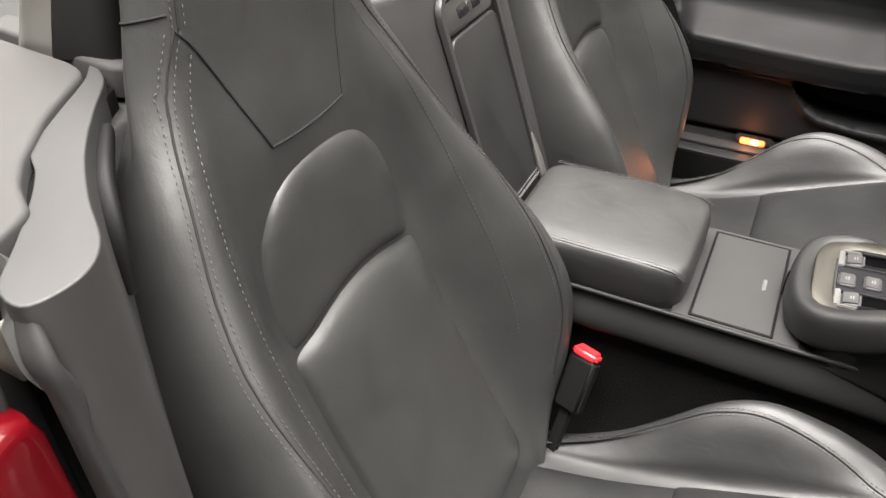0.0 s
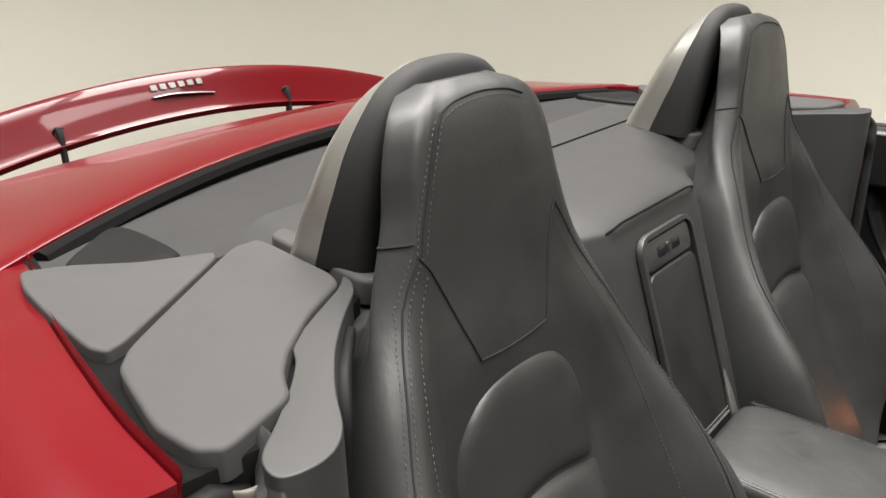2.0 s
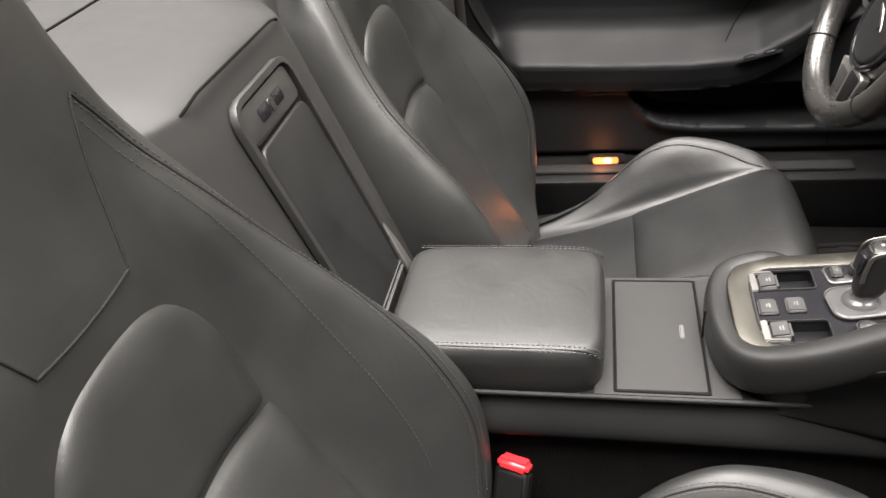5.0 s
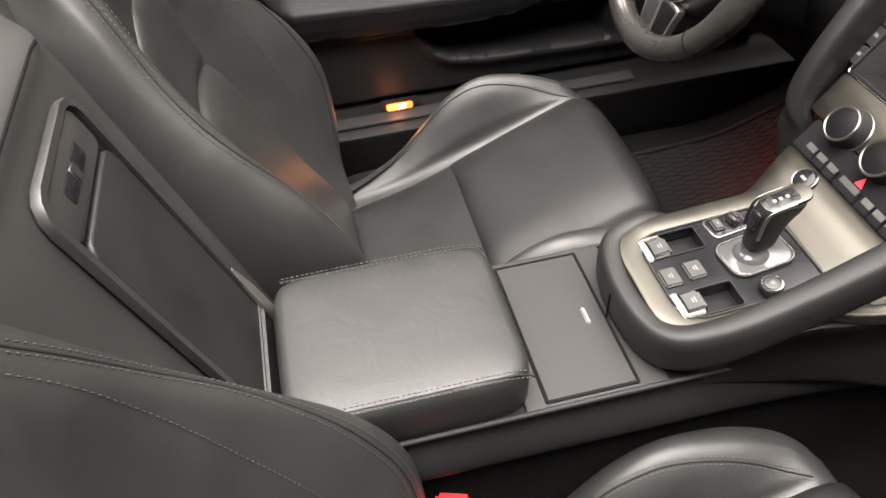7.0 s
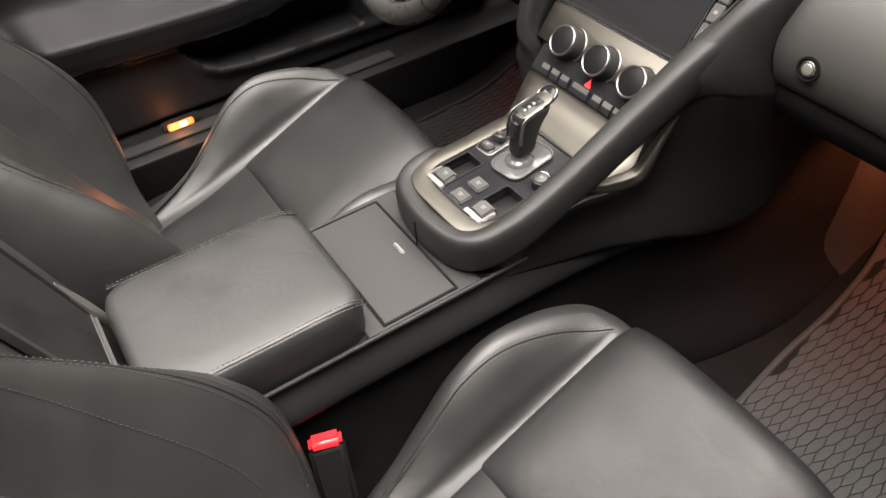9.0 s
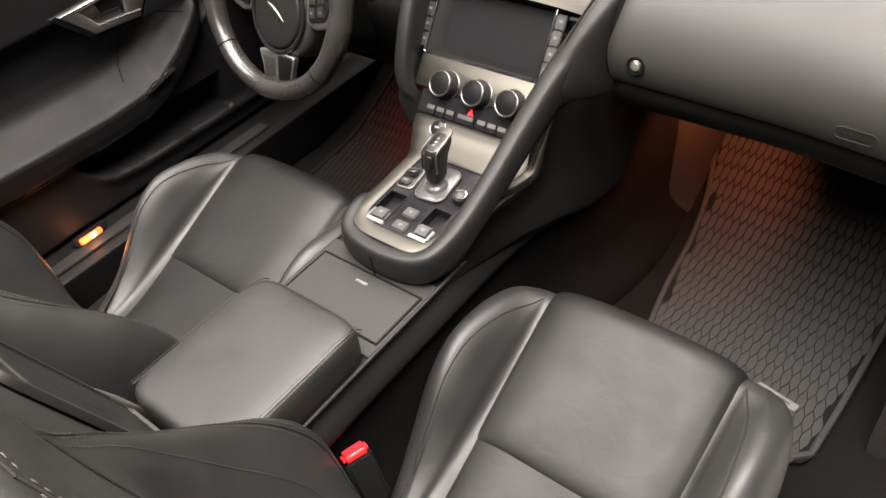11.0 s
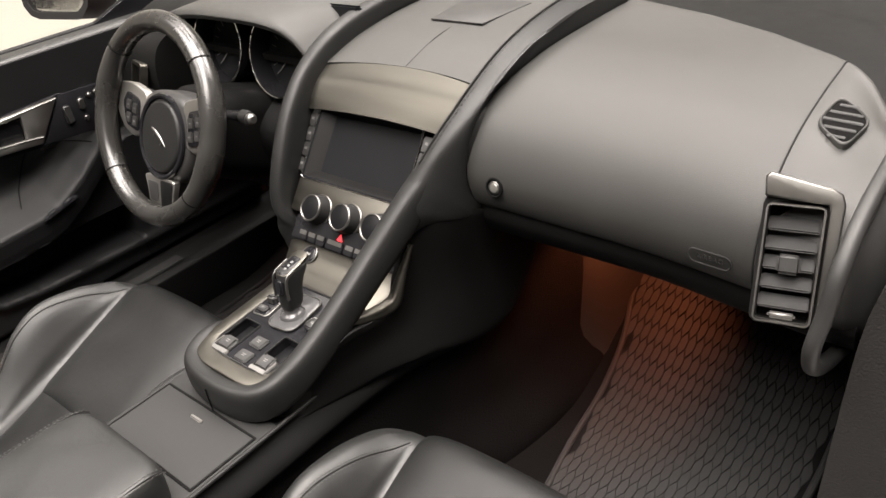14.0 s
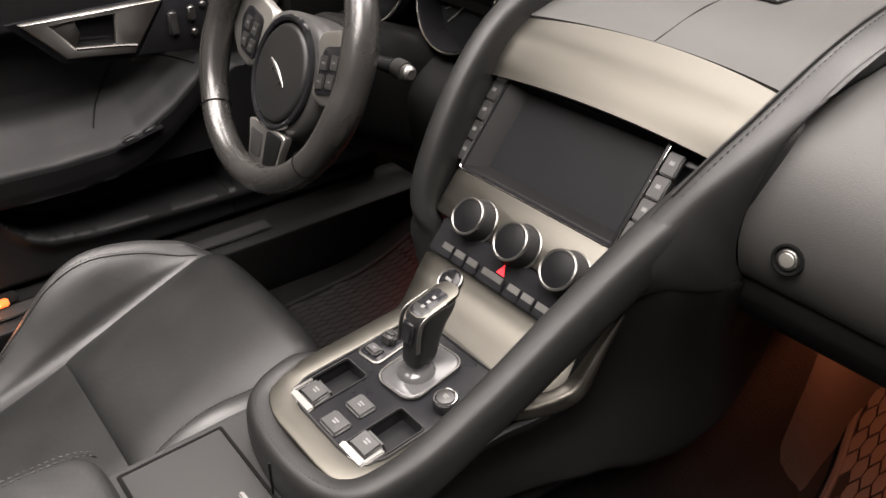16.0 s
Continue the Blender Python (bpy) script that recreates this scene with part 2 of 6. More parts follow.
def prism(outline, m, height, bevel=0.002, segments=2, bm=None):
    """An outline in x and y, extruded up by height, with a softened top edge."""
    bm = bm or bmesh.new()
    pts = np.asarray(outline, float)
    c = pts.mean(0)
    rings = []
    steps = [(0.0, 0.0), (height - bevel, 0.0)] + [(height - bevel + bevel * math.sin(a), bevel * (1 - math.cos(a))) for a in np.linspace(0, math.pi / 2, segments + 1)[1:]]
    d = pts - c
    r = np.linalg.norm(d, axis=1, keepdims=True) + 1e-9
    for h, inset in steps:
        ring = c + d * np.maximum(0.05, (r - inset) / r)
        rings.append([m @ Vector((x, y, h)) for x, y in ring])
    return skin(np.array([[tuple(p) for p in ring] for ring in rings]), True, True, bm)


def solid(outline, low, high, bevel, segments=4, m=None):
    """An outline extruded from low to high, with a true round along its top edge."""
    bm = bmesh.new()
    face = bm.faces.new([bm.verts.new((x, y, low)) for x, y in outline])
    out = bmesh.ops.extrude_face_region(bm, geom=[face])
    top = [v for v in out["geom"] if isinstance(v, bmesh.types.BMVert)]
    bmesh.ops.translate(bm, verts=top, vec=(0, 0, high - low))
    rim = [e for e in bm.edges if all(v in top for v in e.verts)]
    bmesh.ops.bevel(bm, geom=rim, offset=bevel, segments=segments, affect="EDGES", profile=0.5, clamp_overlap=True)
    if m is not None:
        bmesh.ops.transform(bm, matrix=m, verts=bm.verts)
    return bm


def rounded(w, h, r, n=5):
    """A rounded rectangle round the origin."""
    out = []
    for cx, cy, a0 in ((w / 2 - r, h / 2 - r, 0), (r - w / 2, h / 2 - r, 90), (r - w / 2, r - h / 2, 180), (w / 2 - r, r - h / 2, 270)):
        for a in np.radians(np.linspace(a0, a0 + 90, n)):
            out.append((cx + r * math.cos(a), cy + r * math.sin(a)))
    return out


def band(outer, inner, m, low, high, bevel=0.001):
    """A flat ring between two outlines of equal count."""
    outer, inner = np.asarray(outer, float), np.asarray(inner, float)
    d = (inner - outer) / (np.linalg.norm(inner - outer, axis=1, keepdims=True) + 1e-9) * bevel
    rows = [[tuple(m @ Vector((*p, z))) for p in ring] for ring, z in ((outer, low), (outer, high - bevel), (outer + d * 0.4, high - bevel * 0.3), (outer + d, high), (inner - d, high), (inner - d * 0.4, high - bevel * 0.3), (inner, high - bevel), (inner, low))]
    return skin(np.array(rows + rows[:1]), True, False)


def ring_outline(r, n=28):
    return [(r * math.cos(a), r * math.sin(a)) for a in np.linspace(0, 2 * math.pi, n, endpoint=False)]


def rect_frame(w, h, t, m, depth, r=0.004):
    """A rounded rectangular rim."""
    outer, inner = np.array(rounded(w, h, r, 4)), np.array(rounded(w - 2 * t, h - 2 * t, max(r - t, 0.0015), 4))
    rows = [[m @ Vector((*p, z)) for p in ring] for ring, z in ((outer, 0), (outer, depth * 0.7), (outer * 0.996, depth), (inner * 1.004, depth), (inner, depth * 0.7), (inner, 0))]
    rows.append(rows[0])
    return skin(np.array([[tuple(p) for p in row] for row in rows]), True, False)


def rounded_corners(points, r, n=6):
    """A polygon with softly rounded corners."""
    p = np.asarray(points, float)
    out = []
    for a, b, c in zip(np.roll(p, 1, 0), p, np.roll(p, -1, 0)):
        s, e = b + (a - b) * r, b + (c - b) * r
        out += [tuple((1 - t) ** 2 * s + 2 * t * (1 - t) * b + t * t * e) for t in np.linspace(0, 1, n)]
    return out


def frame_of(path, up=(0, 0, 1)):
    path = np.asarray(path, float)
    t = np.gradient(path, axis=0)
    t /= np.linalg.norm(t, axis=1, keepdims=True)
    s = np.cross(t, np.asarray(up, float))
    s /= np.linalg.norm(s, axis=1, keepdims=True) + 1e-9
    return t, s, np.cross(s, t)


def tube(path, radius, n=8, closed=False, up=(0, 0, 1), bm=None):
    path = np.asarray(path, float)
    if closed:
        wide = np.concatenate([path[-1:], path, path[:1]])
        _, s, u = (a[1:-1] for a in frame_of(wide, up))
    else:
        _, s, u = frame_of(path, up)
    a = np.linspace(0, 2 * math.pi, n, endpoint=False)
    rad = np.broadcast_to(np.asarray(radius, float), (len(path),))[:, None, None]
    rows = path[:, None] + rad * (np.cos(a)[None, :, None] * s[:, None] + np.sin(a)[None, :, None] * u[:, None])
    if closed:
        rows = np.concatenate([rows, rows[:1]])
        return skin(rows, True, False, bm)
    return skin(rows, True, True, bm)


def beam(path, widths, heights, n=48, power=3.2, up=(0, 0, 1), m=28, bm=None, lean=0.0):
    """A bar of rounded section along a path."""
    path = spline(path, n)
    w, h = spline(np.asarray(widths, float), n), spline(np.asarray(heights, float), n)
    _, s, u = frame_of(path, up)
    a = np.linspace(0, 2 * math.pi, m, endpoint=False)
    ca, sa = np.cos(a), np.sin(a)
    cx = np.sign(ca) * np.abs(ca) ** (2 / power)
    sx = np.sign(sa) * np.abs(sa) ** (2 / power)
    rows = path[:, None] + (w[:, None] / 2 * cx[None])[..., None] * s[:, None] + (h[:, None] / 2 * sx[None])[..., None] * u[:, None]
    return skin(rows, True, True, bm)


def stitches(path, pitch=0.0055, length=0.0032, radius=0.0005, side=None, normal=None, bm=None):
    """A row of thread stitches along a dense path."""
    bm = bm or bmesh.new()
    path = np.asarray(path, float)
    run = np.r_[0, np.cumsum(np.linalg.norm(np.diff(path, axis=0), axis=1))]
    for s in np.arange(pitch / 2, run[-1] - pitch / 2, pitch):
        a, c, b = (np.array([np.interp(s + k, run, path[:, i]) for i in range(3)]) for k in (-length / 2, 0, length / 2))
        t = Vector(b - a).normalized()
        m = Matrix.Translation(c) @ t.to_track_quat("Z", "Y").to_matrix().to_4x4() @ Matrix.Diagonal((radius, radius, length * 0.55, 1))
        bmesh.ops.create_icosphere(bm, subdivisions=1, radius=1, matrix=m)
    return bm


def label_text(text, size, m, mat, parent, name="lettering"):
    curve = bpy.data.curves.new(name, "FONT")
    curve.body, curve.size, curve.extrude, curve.align_x, curve.align_y = text, size, 0.0002, "CENTER", "CENTER"
    ob = bpy.data.objects.new(name, curve)
    scene.collection.objects.link(ob)
    bpy.context.view_layer.update()
    mesh = bpy.data.meshes.new_from_object(ob.evaluated_get(bpy.context.evaluated_depsgraph_get()))
    bpy.data.objects.remove(ob)
    mesh.materials.clear()
    mesh.materials.append(mat)
    out = new(name, mesh)
    out.parent = parent
    out.matrix_local = m
    return out


def spline_at(table, x):
    """A smooth curve through the rows of a table."""
    p = spline(np.asarray(table, float), 200)
    return np.interp(x, p[:, 0], p[:, 1])


def lerp(table, x):
    t = np.asarray(table, float)
    return np.interp(x, t[:, 0], t[:, 1])


def smooth(a, b, x):
    t = np.clip((np.asarray(x, float) - a) / (b - a), 0, 1)
    return t * t * (3 - 2 * t)


# ---------- studio ----------
def plain_box(name, lo, hi, mat, label):
    lo, hi = Vector(lo), Vector(hi)
    ob = part(name, box(hi - lo, Matrix.Translation((lo + hi) / 2), 0), mat)
    return tagged(ob, label, name.split("_")[0], kind="structure")


plain_box("ground", (-6, -6, -0.1), (6, 6, 0), CONCRETE, "pale painted concrete studio floor")
bend = [(-1.0 - 3.0 * math.sin(a), -1.4 - 3.0 * math.cos(a)) for a in np.linspace(0, math.pi / 2, 40)]
line = [(5.0, -4.4), (2.0, -4.4)] + bend + [(-4.0, 1.5), (-4.0, 4.8)]
tagged(part("wall_back", slab([[(x, y, z) for z in (0.0, 3.6)] for x, y in line], -0.15), WALL, None, "", 60), "plain cream studio wall with a rounded corner", "wall", kind="structure")
plain_box("wall_front", (-6, 4.8, 0), (6, 5.0, 3.6), WALL, "plain cream painted studio wall")
# unseen wall and ceiling, set dark to cut fill light and reflections
plain_box("wall_right", (4.0, -4.4, 0), (4.2, 4.8, 3.6), CEILING, "unseen dark grey wall that dims the light from the right")
plain_box("ceiling", (-6, -6, 3.6), (6, 6, 3.7), CEILING, "unseen dark grey ceiling that keeps reflections contrasty")

# ---------- floor and tunnel ----------
def floor_z(y):
    return 0.316 + 0.144 * smooth(0.50, 0.95, y)


def carpet_floor():
    ys, xs = np.linspace(-0.45, 1.05, 40), np.linspace(-0.68, 0.66, 30)
    rows = [[(x, y, floor_z(y) + 0.004 * math.sin(9 * x + 7 * y)) for x in xs] for y in ys]
    return tagged(part("floor", slab(rows, -0.02), CARPET), "black carpet on the car's footwell floor", "floor", kind="structure")


carpet_floor()

body = thing("car_body", "red painted two-seat convertible body shell with folded hood", "car")


def tunnel():
    """The carpeted tunnel under the console and the centre stack."""
    sections = []
    for y, half, top in ((-0.32, 0.085, 0.56), (0.05, 0.088, 0.575), (0.28, 0.092, 0.60), (0.36, 0.105, 0.66), (0.45, 0.125, 0.70), (0.60, 0.145, 0.72), (0.70, 0.160, 0.72), (1.02, 0.165, 0.72)):
        low = half + 0.035
        sections.append([(-low, y, 0.29), (-half - 0.012, y, 0.42), (-half, y, top - 0.03), (-half + 0.03, y, top), (half - 0.03, y, top), (half, y, top - 0.03), (half + 0.012, y, 0.42), (low, y, 0.29)])
    return part("tunnel", loft(sections, 64, 40), CARPET, body, "black carpeted tunnel side")


tunnel()


# ---------- centre console ----------
console = thing("centre_console", "black centre console with padded armrest and sliding lid", "console")


def console_shell():
    sections = []
    for y, half, top, low in ((-0.30, 0.089, 0.592, 0.548), (-0.10, 0.0895, 0.594, 0.548), (0.10, 0.09, 0.594, 0.546), (0.20, 0.0905, 0.598, 0.543), (0.30, 0.096, 0.605, 0.538), (0.34, 0.104, 0.61, 0.534), (0.45, 0.114, 0.61, 0.515), (0.62, 0.120, 0.61, 0.49), (0.80, 0.122, 0.61, 0.48)):
        sections.append([(-half - 0.003, y, low), (-half, y, top - 0.008), (-half + 0.004, y, top), (-half + 0.012, y, top + 0.001), (half - 0.012, y, top + 0.001), (half - 0.004, y, top), (half, y, top - 0.008), (half + 0.003, y, low)])
    return part("console_shell", loft(sections, 72, 50), PLASTIC, console)


console_shell()
part("lid", box((0.1655, 0.0835, 0.005), Matrix.Translation((0, 0.040, 0.5979)), 0.0010, 3), LID, console, "dark grey sliding lid")
part("lid_tab", box((0.021, 0.0045, 0.003), Matrix.Translation((0, 0.064, 0.6012)), 0.0013, 3), SATIN, console, "small chrome lid tab")
part("lid_gap", rect_frame(0.1705, 0.0885, 0.0030, Matrix.Translation((0, 0.040, 0.5971)), 0.0032, 0.002), SEAM, console)
part("surround", box((0.1780, 0.132, 0.006), Matrix.Translation((0, 0.044, 0.5962)), 0.001), LID, console, "dark painted surround")
for sx in (-1, 1):
    part("edge_lip", beam([(sx * x, y, z) for x, y, z in ((0.0890, -0.30, 0.596), (0.0895, -0.10, 0.5965), (0.0900, 0.10, 0.5970), (0.0915, 0.20, 0.599), (0.0965, 0.29, 0.605))], (0.0042,) * 5, (0.0048,) * 5, 40, 2.6), RUBBER, console, "thin dark console edge")


def armrest():
    """A padded box with a softly crowned top."""
    a = np.linspace(0, 2 * math.pi, 72, endpoint=False)
    ca, sa = np.cos(a), np.sin(a)
    cx, cy = np.sign(ca) * np.abs(ca) ** 0.28, np.sign(sa) * np.abs(sa) ** 0.28
    rows = []
    for z, k in ((0.590, 0.97), (0.597, 0.985), (0.612, 0.995), (0.628, 1.0), (0.638, 0.992), (0.6445, 0.968), (0.6475, 0.93), (0.649, 0.86), (0.6505, 0.6), (0.651, 0.25), (0.651, 0.02)):
        rows.append([(0.087 * k * u, -0.119 + 0.107 * (1 - (1 - k) * 0.8) * v, z - 0.004 * max(0.0, v * k) ** 4) for u, v in zip(cx, cy)])
    rest = part("armrest", skin(rows), LEATHER_SMOOTH, console, "padded black leather armrest")
    for sx in (-1, 1):
        run = np.array([(sx * x, y, z) for x, y, z in spline([(0.0800, -0.215, 0.6470), (0.0805, -0.12, 0.6472), (0.0800, -0.045, 0.6462), (0.0790, -0.022, 0.6420), (0.0785, -0.0135, 0.6350)], 60)])
        part("seam", tube(run, 0.0008, 6), FOLD, rest)
        for dx in (-0.0032, 0.0032):
            part("stitching", stitches(run + (sx * dx, 0, 0.0012 - sx * sx * dx * 0.25), 0.0048), THREAD, rest)
    return rest


armrest()
part("rear_bracket", box((0.165, 0.012, 0.07), pose(0, -0.245, 0.61, -12), 0.004), TRIM_GREY, console)

# gear platform
GEAR = pose(0.010, 0.105, 0.634, 4.5)          # its y runs forward along the panel


def gear_outline(half, y0, y1, r, n=7):
    """Rounded at the rear, straight to the front."""
    out = [(half, y1), (half, y0 + r)]
    out += [(half - r + r * math.cos(a), y0 + r - r * math.sin(a) * 0.75) for a in np.linspace(0, math.pi / 2, n)[1:]]
    out += [(-x, y) for x, y in out[::-1]]
    return out


platform = thing("gear_platform", "gear selector platform with leather rim, metal ring and gloss panel", "gear selector")
part("base", prism(gear_outline(0.080, -0.008, 0.205, 0.045), GEAR @ Matrix.Translation((0, 0, -0.05)), 0.044, 0.003), PANEL_LEATHER, platform, "black leather-wrapped base")
part("metal_ring", band(gear_outline(0.0770, -0.012, 0.165, 0.050), gear_outline(0.0560, 0.0150, 0.160, 0.030), GEAR, -0.010, 0.0100, 0.002), METAL, platform, "satin metal ring")
panel = bmesh.new()
xs, ys = (-0.0562, -0.0525, -0.0225, 0.0235, 0.0525, 0.0562), (0.0148, 0.0268, 0.0815, 0.163)
grid = [[panel.verts.new(GEAR @ Vector((x * (0.70 if j == 0 else 1), y, 0.0088))) for x in xs] for j, y in enumerate(ys)]
flat = [panel.faces.new((grid[j][i], grid[j][i + 1], grid[j + 1][i + 1], grid[j + 1][i])) for j in range(3) for i in range(5) if not (j == 1 and i in (1, 3))]
grown = bmesh.ops.extrude_face_region(panel, geom=flat)
down = GEAR.to_3x3() @ Vector((0, 0, -0.0150))
bmesh.ops.translate(panel, verts=[v for v in grown["geom"] if isinstance(v, bmesh.types.BMVert)], vec=down)
part("gloss_panel", panel, GLOSS, platform, "gloss black switch panel")
part("panel_edge", tube([tuple(GEAR @ Vector((x, y, 0.0096))) for x, y in gear_outline(0.0556, 0.0154, 0.160, 0.030)], 0.0012, 6, True), RUBBER, platform)


def mark_on(m, w, h, parent, n=2):
    """A tiny pale symbol of a few strokes."""
    bm = bmesh.new()
    for k in range(n):
        box((w * (1 - 0.25 * k), h * 0.22, 0.0004), m @ Matrix.Translation((0, h * (0.3 - 0.42 * k), 0)), 0, 1, bm)
    return part("mark", bm, MARK, parent)


def switch(name, cx, cy, w, h, z=0.0090):
    rim = part("button_rim", box((w + 0.003, h + 0.003, 0.004), GEAR @ Matrix.Translation((cx, cy, z - 0.0012)), 0.0015, 2), GLOSS, platform)
    ob = part(name, box((w, h, 0.006), GEAR @ Matrix.Translation((cx, cy, z)), 0.0018, 3), BUTTON, platform)
    mark_on(GEAR @ Matrix.Translation((cx, cy, z + 0.0032)), w * 0.26, h * 0.34, ob)
    return ob


for sx in (-1, 1):
    cx = 0.0355 * sx + 0.001
    part("tray", box((0.0300, 0.054, 0.002), GEAR @ Matrix.Translation((cx + sx * 0.002, 0.0545, -0.0050)), 0.0003), DIAL_BLACK, platform, "deep black recess behind the heater switch")
    part("tray_rim", rect_frame(0.0305, 0.055, 0.0009, GEAR @ Matrix.Translation((cx + sx * 0.002, 0.0542, 0.0085)), 0.0022, 0.004), RUBBER, platform)
    ob = part("heater_switch", box((0.0235, 0.020, 0.016), GEAR @ pose(cx, 0.0395, 0.0052, 7), 0.003, 3), BUTTON, platform)
    part("switch_lip", box((0.0285, 0.0065, 0.006), GEAR @ pose(cx, 0.0265, 0.0086, 14), 0.0012), SATIN, ob, "chrome switch lip")
    part("switch_lip", box((0.0042, 0.018, 0.005), GEAR @ Matrix.Translation((cx + sx * 0.0136, 0.036, 0.0096)), 0.001), SATIN, ob)
    mark_on(GEAR @ pose(cx, 0.0395, 0.0131, 7), 0.006, 0.006, ob)
switch("button", 0.003, 0.0335, 0.0225, 0.0170)
switch("button", 0.0015, 0.0580, 0.0215, 0.0170)
part("mode_bay", prism(rounded(0.027, 0.040, 0.006), GEAR @ pose(-0.0425, 0.112, 0.0092, 0, 0, 6), 0.0012, 0.0005), DULL, platform, "metal-rimmed mode switch bay")
part("mode_pit", prism(rounded(0.0235, 0.0360, 0.005), GEAR @ pose(-0.0425, 0.112, 0.0099, 0, 0, 6), 0.001, 0.0004), GLOSS, platform)
part("mode_switch", box((0.015, 0.010, 0.012), GEAR @ pose(-0.0425, 0.119, 0.0145, -14, 0, 6), 0.003, 3), BUTTON, platform)
switch("button", -0.0425, 0.1025, 0.0155, 0.0100, 0.0115)
rotary = part("rotary_switch", prism(ring_outline(0.0105), GEAR @ Matrix.Translation((0.046, 0.108, 0.009)), 0.010, 0.002, 3), GLOSS, platform)
part("rotary_face", prism(ring_outline(0.0072), GEAR @ Matrix.Translation((0.046, 0.108, 0.0191)), 0.0012, 0.0006), BUTTON, rotary)
part("rotary_rim", tube([tuple(GEAR @ Vector((0.046 + x, 0.108 + y, 0.0193))) for x, y in ring_outline(0.0088)], 0.0008, 6, True), CHROME, rotary)
mark_on(GEAR @ Matrix.Translation((0.046, 0.108, 0.0204)), 0.005, 0.005, rotary)
# selector lever
LV = GEAR @ Matrix.Translation((0.002, 0.117, 0))
lever = part("lever_gate", prism(rounded(0.044, 0.062, 0.013, 6), LV @ pose(0, 0, 0.0085, 0, 0, 6), 0.0045, 0.002, 3), RESIN, platform, "clear moulded gate plate")
part("gate_rim", tube([tuple(LV @ pose(0, 0, 0.0122, 0, 0, 6) @ Vector((x, y, 0))) for x, y in rounded(0.0450, 0.0630, 0.013, 6)], 0.0009, 6, True), DULL, lever)
part("stem", loft([[tuple(LV @ Vector((r * math.cos(a), dy - 0.004 + r * math.sin(a), z))) for a in np.linspace(0, 2 * math.pi, 14, endpoint=False)] for z, r, dy in ((0.010, 0.018, 0), (0.016, 0.0145, 0), (0.020, 0.0105, 0.001), (0.027, 0.0095, 0.002))], 20, 14), RESIN, lever, "clear resin lever stem")


def lever_section(z, w, d, dy):
    return [tuple(LV @ Vector((x, dy + y, z))) for x, y in rounded(w, d, min(w, d) * 0.38, 4)]


part("grip", loft([lever_section(*r) for r in ((0.022, 0.017, 0.022, 0.0), (0.028, 0.0215, 0.027, 0.001), (0.041, 0.0228, 0.029, 0.004), (0.055, 0.024, 0.032, 0.009), (0.065, 0.025, 0.038, 0.014), (0.071, 0.0235, 0.038, 0.017), (0.074, 0.018, 0.030, 0.019))], 40, 26), PANEL_LEATHER, lever, "black leather lever grip")
TOP = LV @ pose(0, 0.019, 0.0725, 10)
part("grip_top", prism(rounded(0.0225, 0.044, 0.009, 5), TOP, 0.003, 0.0015), METAL, lever, "satin metal lever cap")
part("grip_window", prism(rounded(0.0165, 0.031, 0.004, 4), TOP @ Matrix.Translation((0, -0.005, 0.002)), 0.0014, 0.0004), GLOSS, lever)
part("trigger", box((0.013, 0.006, 0.020), LV @ pose(0, -0.008, 0.057, -16), 0.002, 3), GLOSS, lever)
for sx in (-1, 1):
    part("grip_edge", beam([tuple(LV @ Vector((sx * 0.0118, y, z))) for y, z in ((-0.009, 0.042), (-0.006, 0.060), (0.0, 0.0705), (0.022, 0.0745))], (0.0016,) * 4, (0.004,) * 4, 16, 2.5), SATIN, lever)
for k in range(3):
    part("mark", box((0.0034, 0.003, 0.0004), TOP @ Matrix.Translation((0, -0.011 + 0.006 * k, 0.0036)), 0), MARK, lever)

# silver slope up to the stack
STACK_Y, STACK_Z = 0.335, 0.690


def silver_slope():
    rows = []
    for x in np.linspace(-1, 1, 28):
        line = spline([(0.258, 0.6535), (0.272, 0.6535), (0.292, 0.657), (0.307, 0.6635), (0.317, 0.672), (0.322, 0.678)], 22)
        edge = 0.008 * abs(x) ** 8
        rows.append([(x * (0.074 + 0.032 * smooth(0.250, 0.322, y)) - 0.001, y, z - edge) for y, z in line])
    part("metal_edge", beam([(-0.0555, 0.20, 0.6425), (-0.060, 0.245, 0.6445), (-0.066, 0.275, 0.6455)], (0.014, 0.015, 0.016), (0.012, 0.012, 0.012), 16), METAL, platform)
    return part("metal_slope", slab(rows, 0.004), METAL, platform, "brushed metal slope below the switches")


silver_slope()
START = pose(-0.056, 0.3115, 0.6655, 36)
start = part("start_button", prism(ring_outline(0.0118), START, 0.005, 0.002, 3), GLOSS, platform)
part("start_rim", tube([tuple(START @ Vector((x, y, 0.0035))) for x, y in ring_outline(0.0124)], 0.0010, 6, True), SATIN, start)
part("mark", box((0.008, 0.003, 0.0004), START @ Matrix.Translation((0, 0, 0.0062)), 0), MARK, start)

# ---------- centre stack ----------
stack = thing("centre_stack", "centre stack with screen, three climate dials and switches", "dashboard")
# face plane: up the stack, leaning forward
FACE = Matrix.Translation((0, 0.350, 0.712)) @ pose(0, 0, 0, 52)     # local x right, y up the face, z out to the cabin


def on_face(cx, cy, z=0.0, turn=0):
    return FACE @ pose(cx, cy, z, 0, 0, turn)


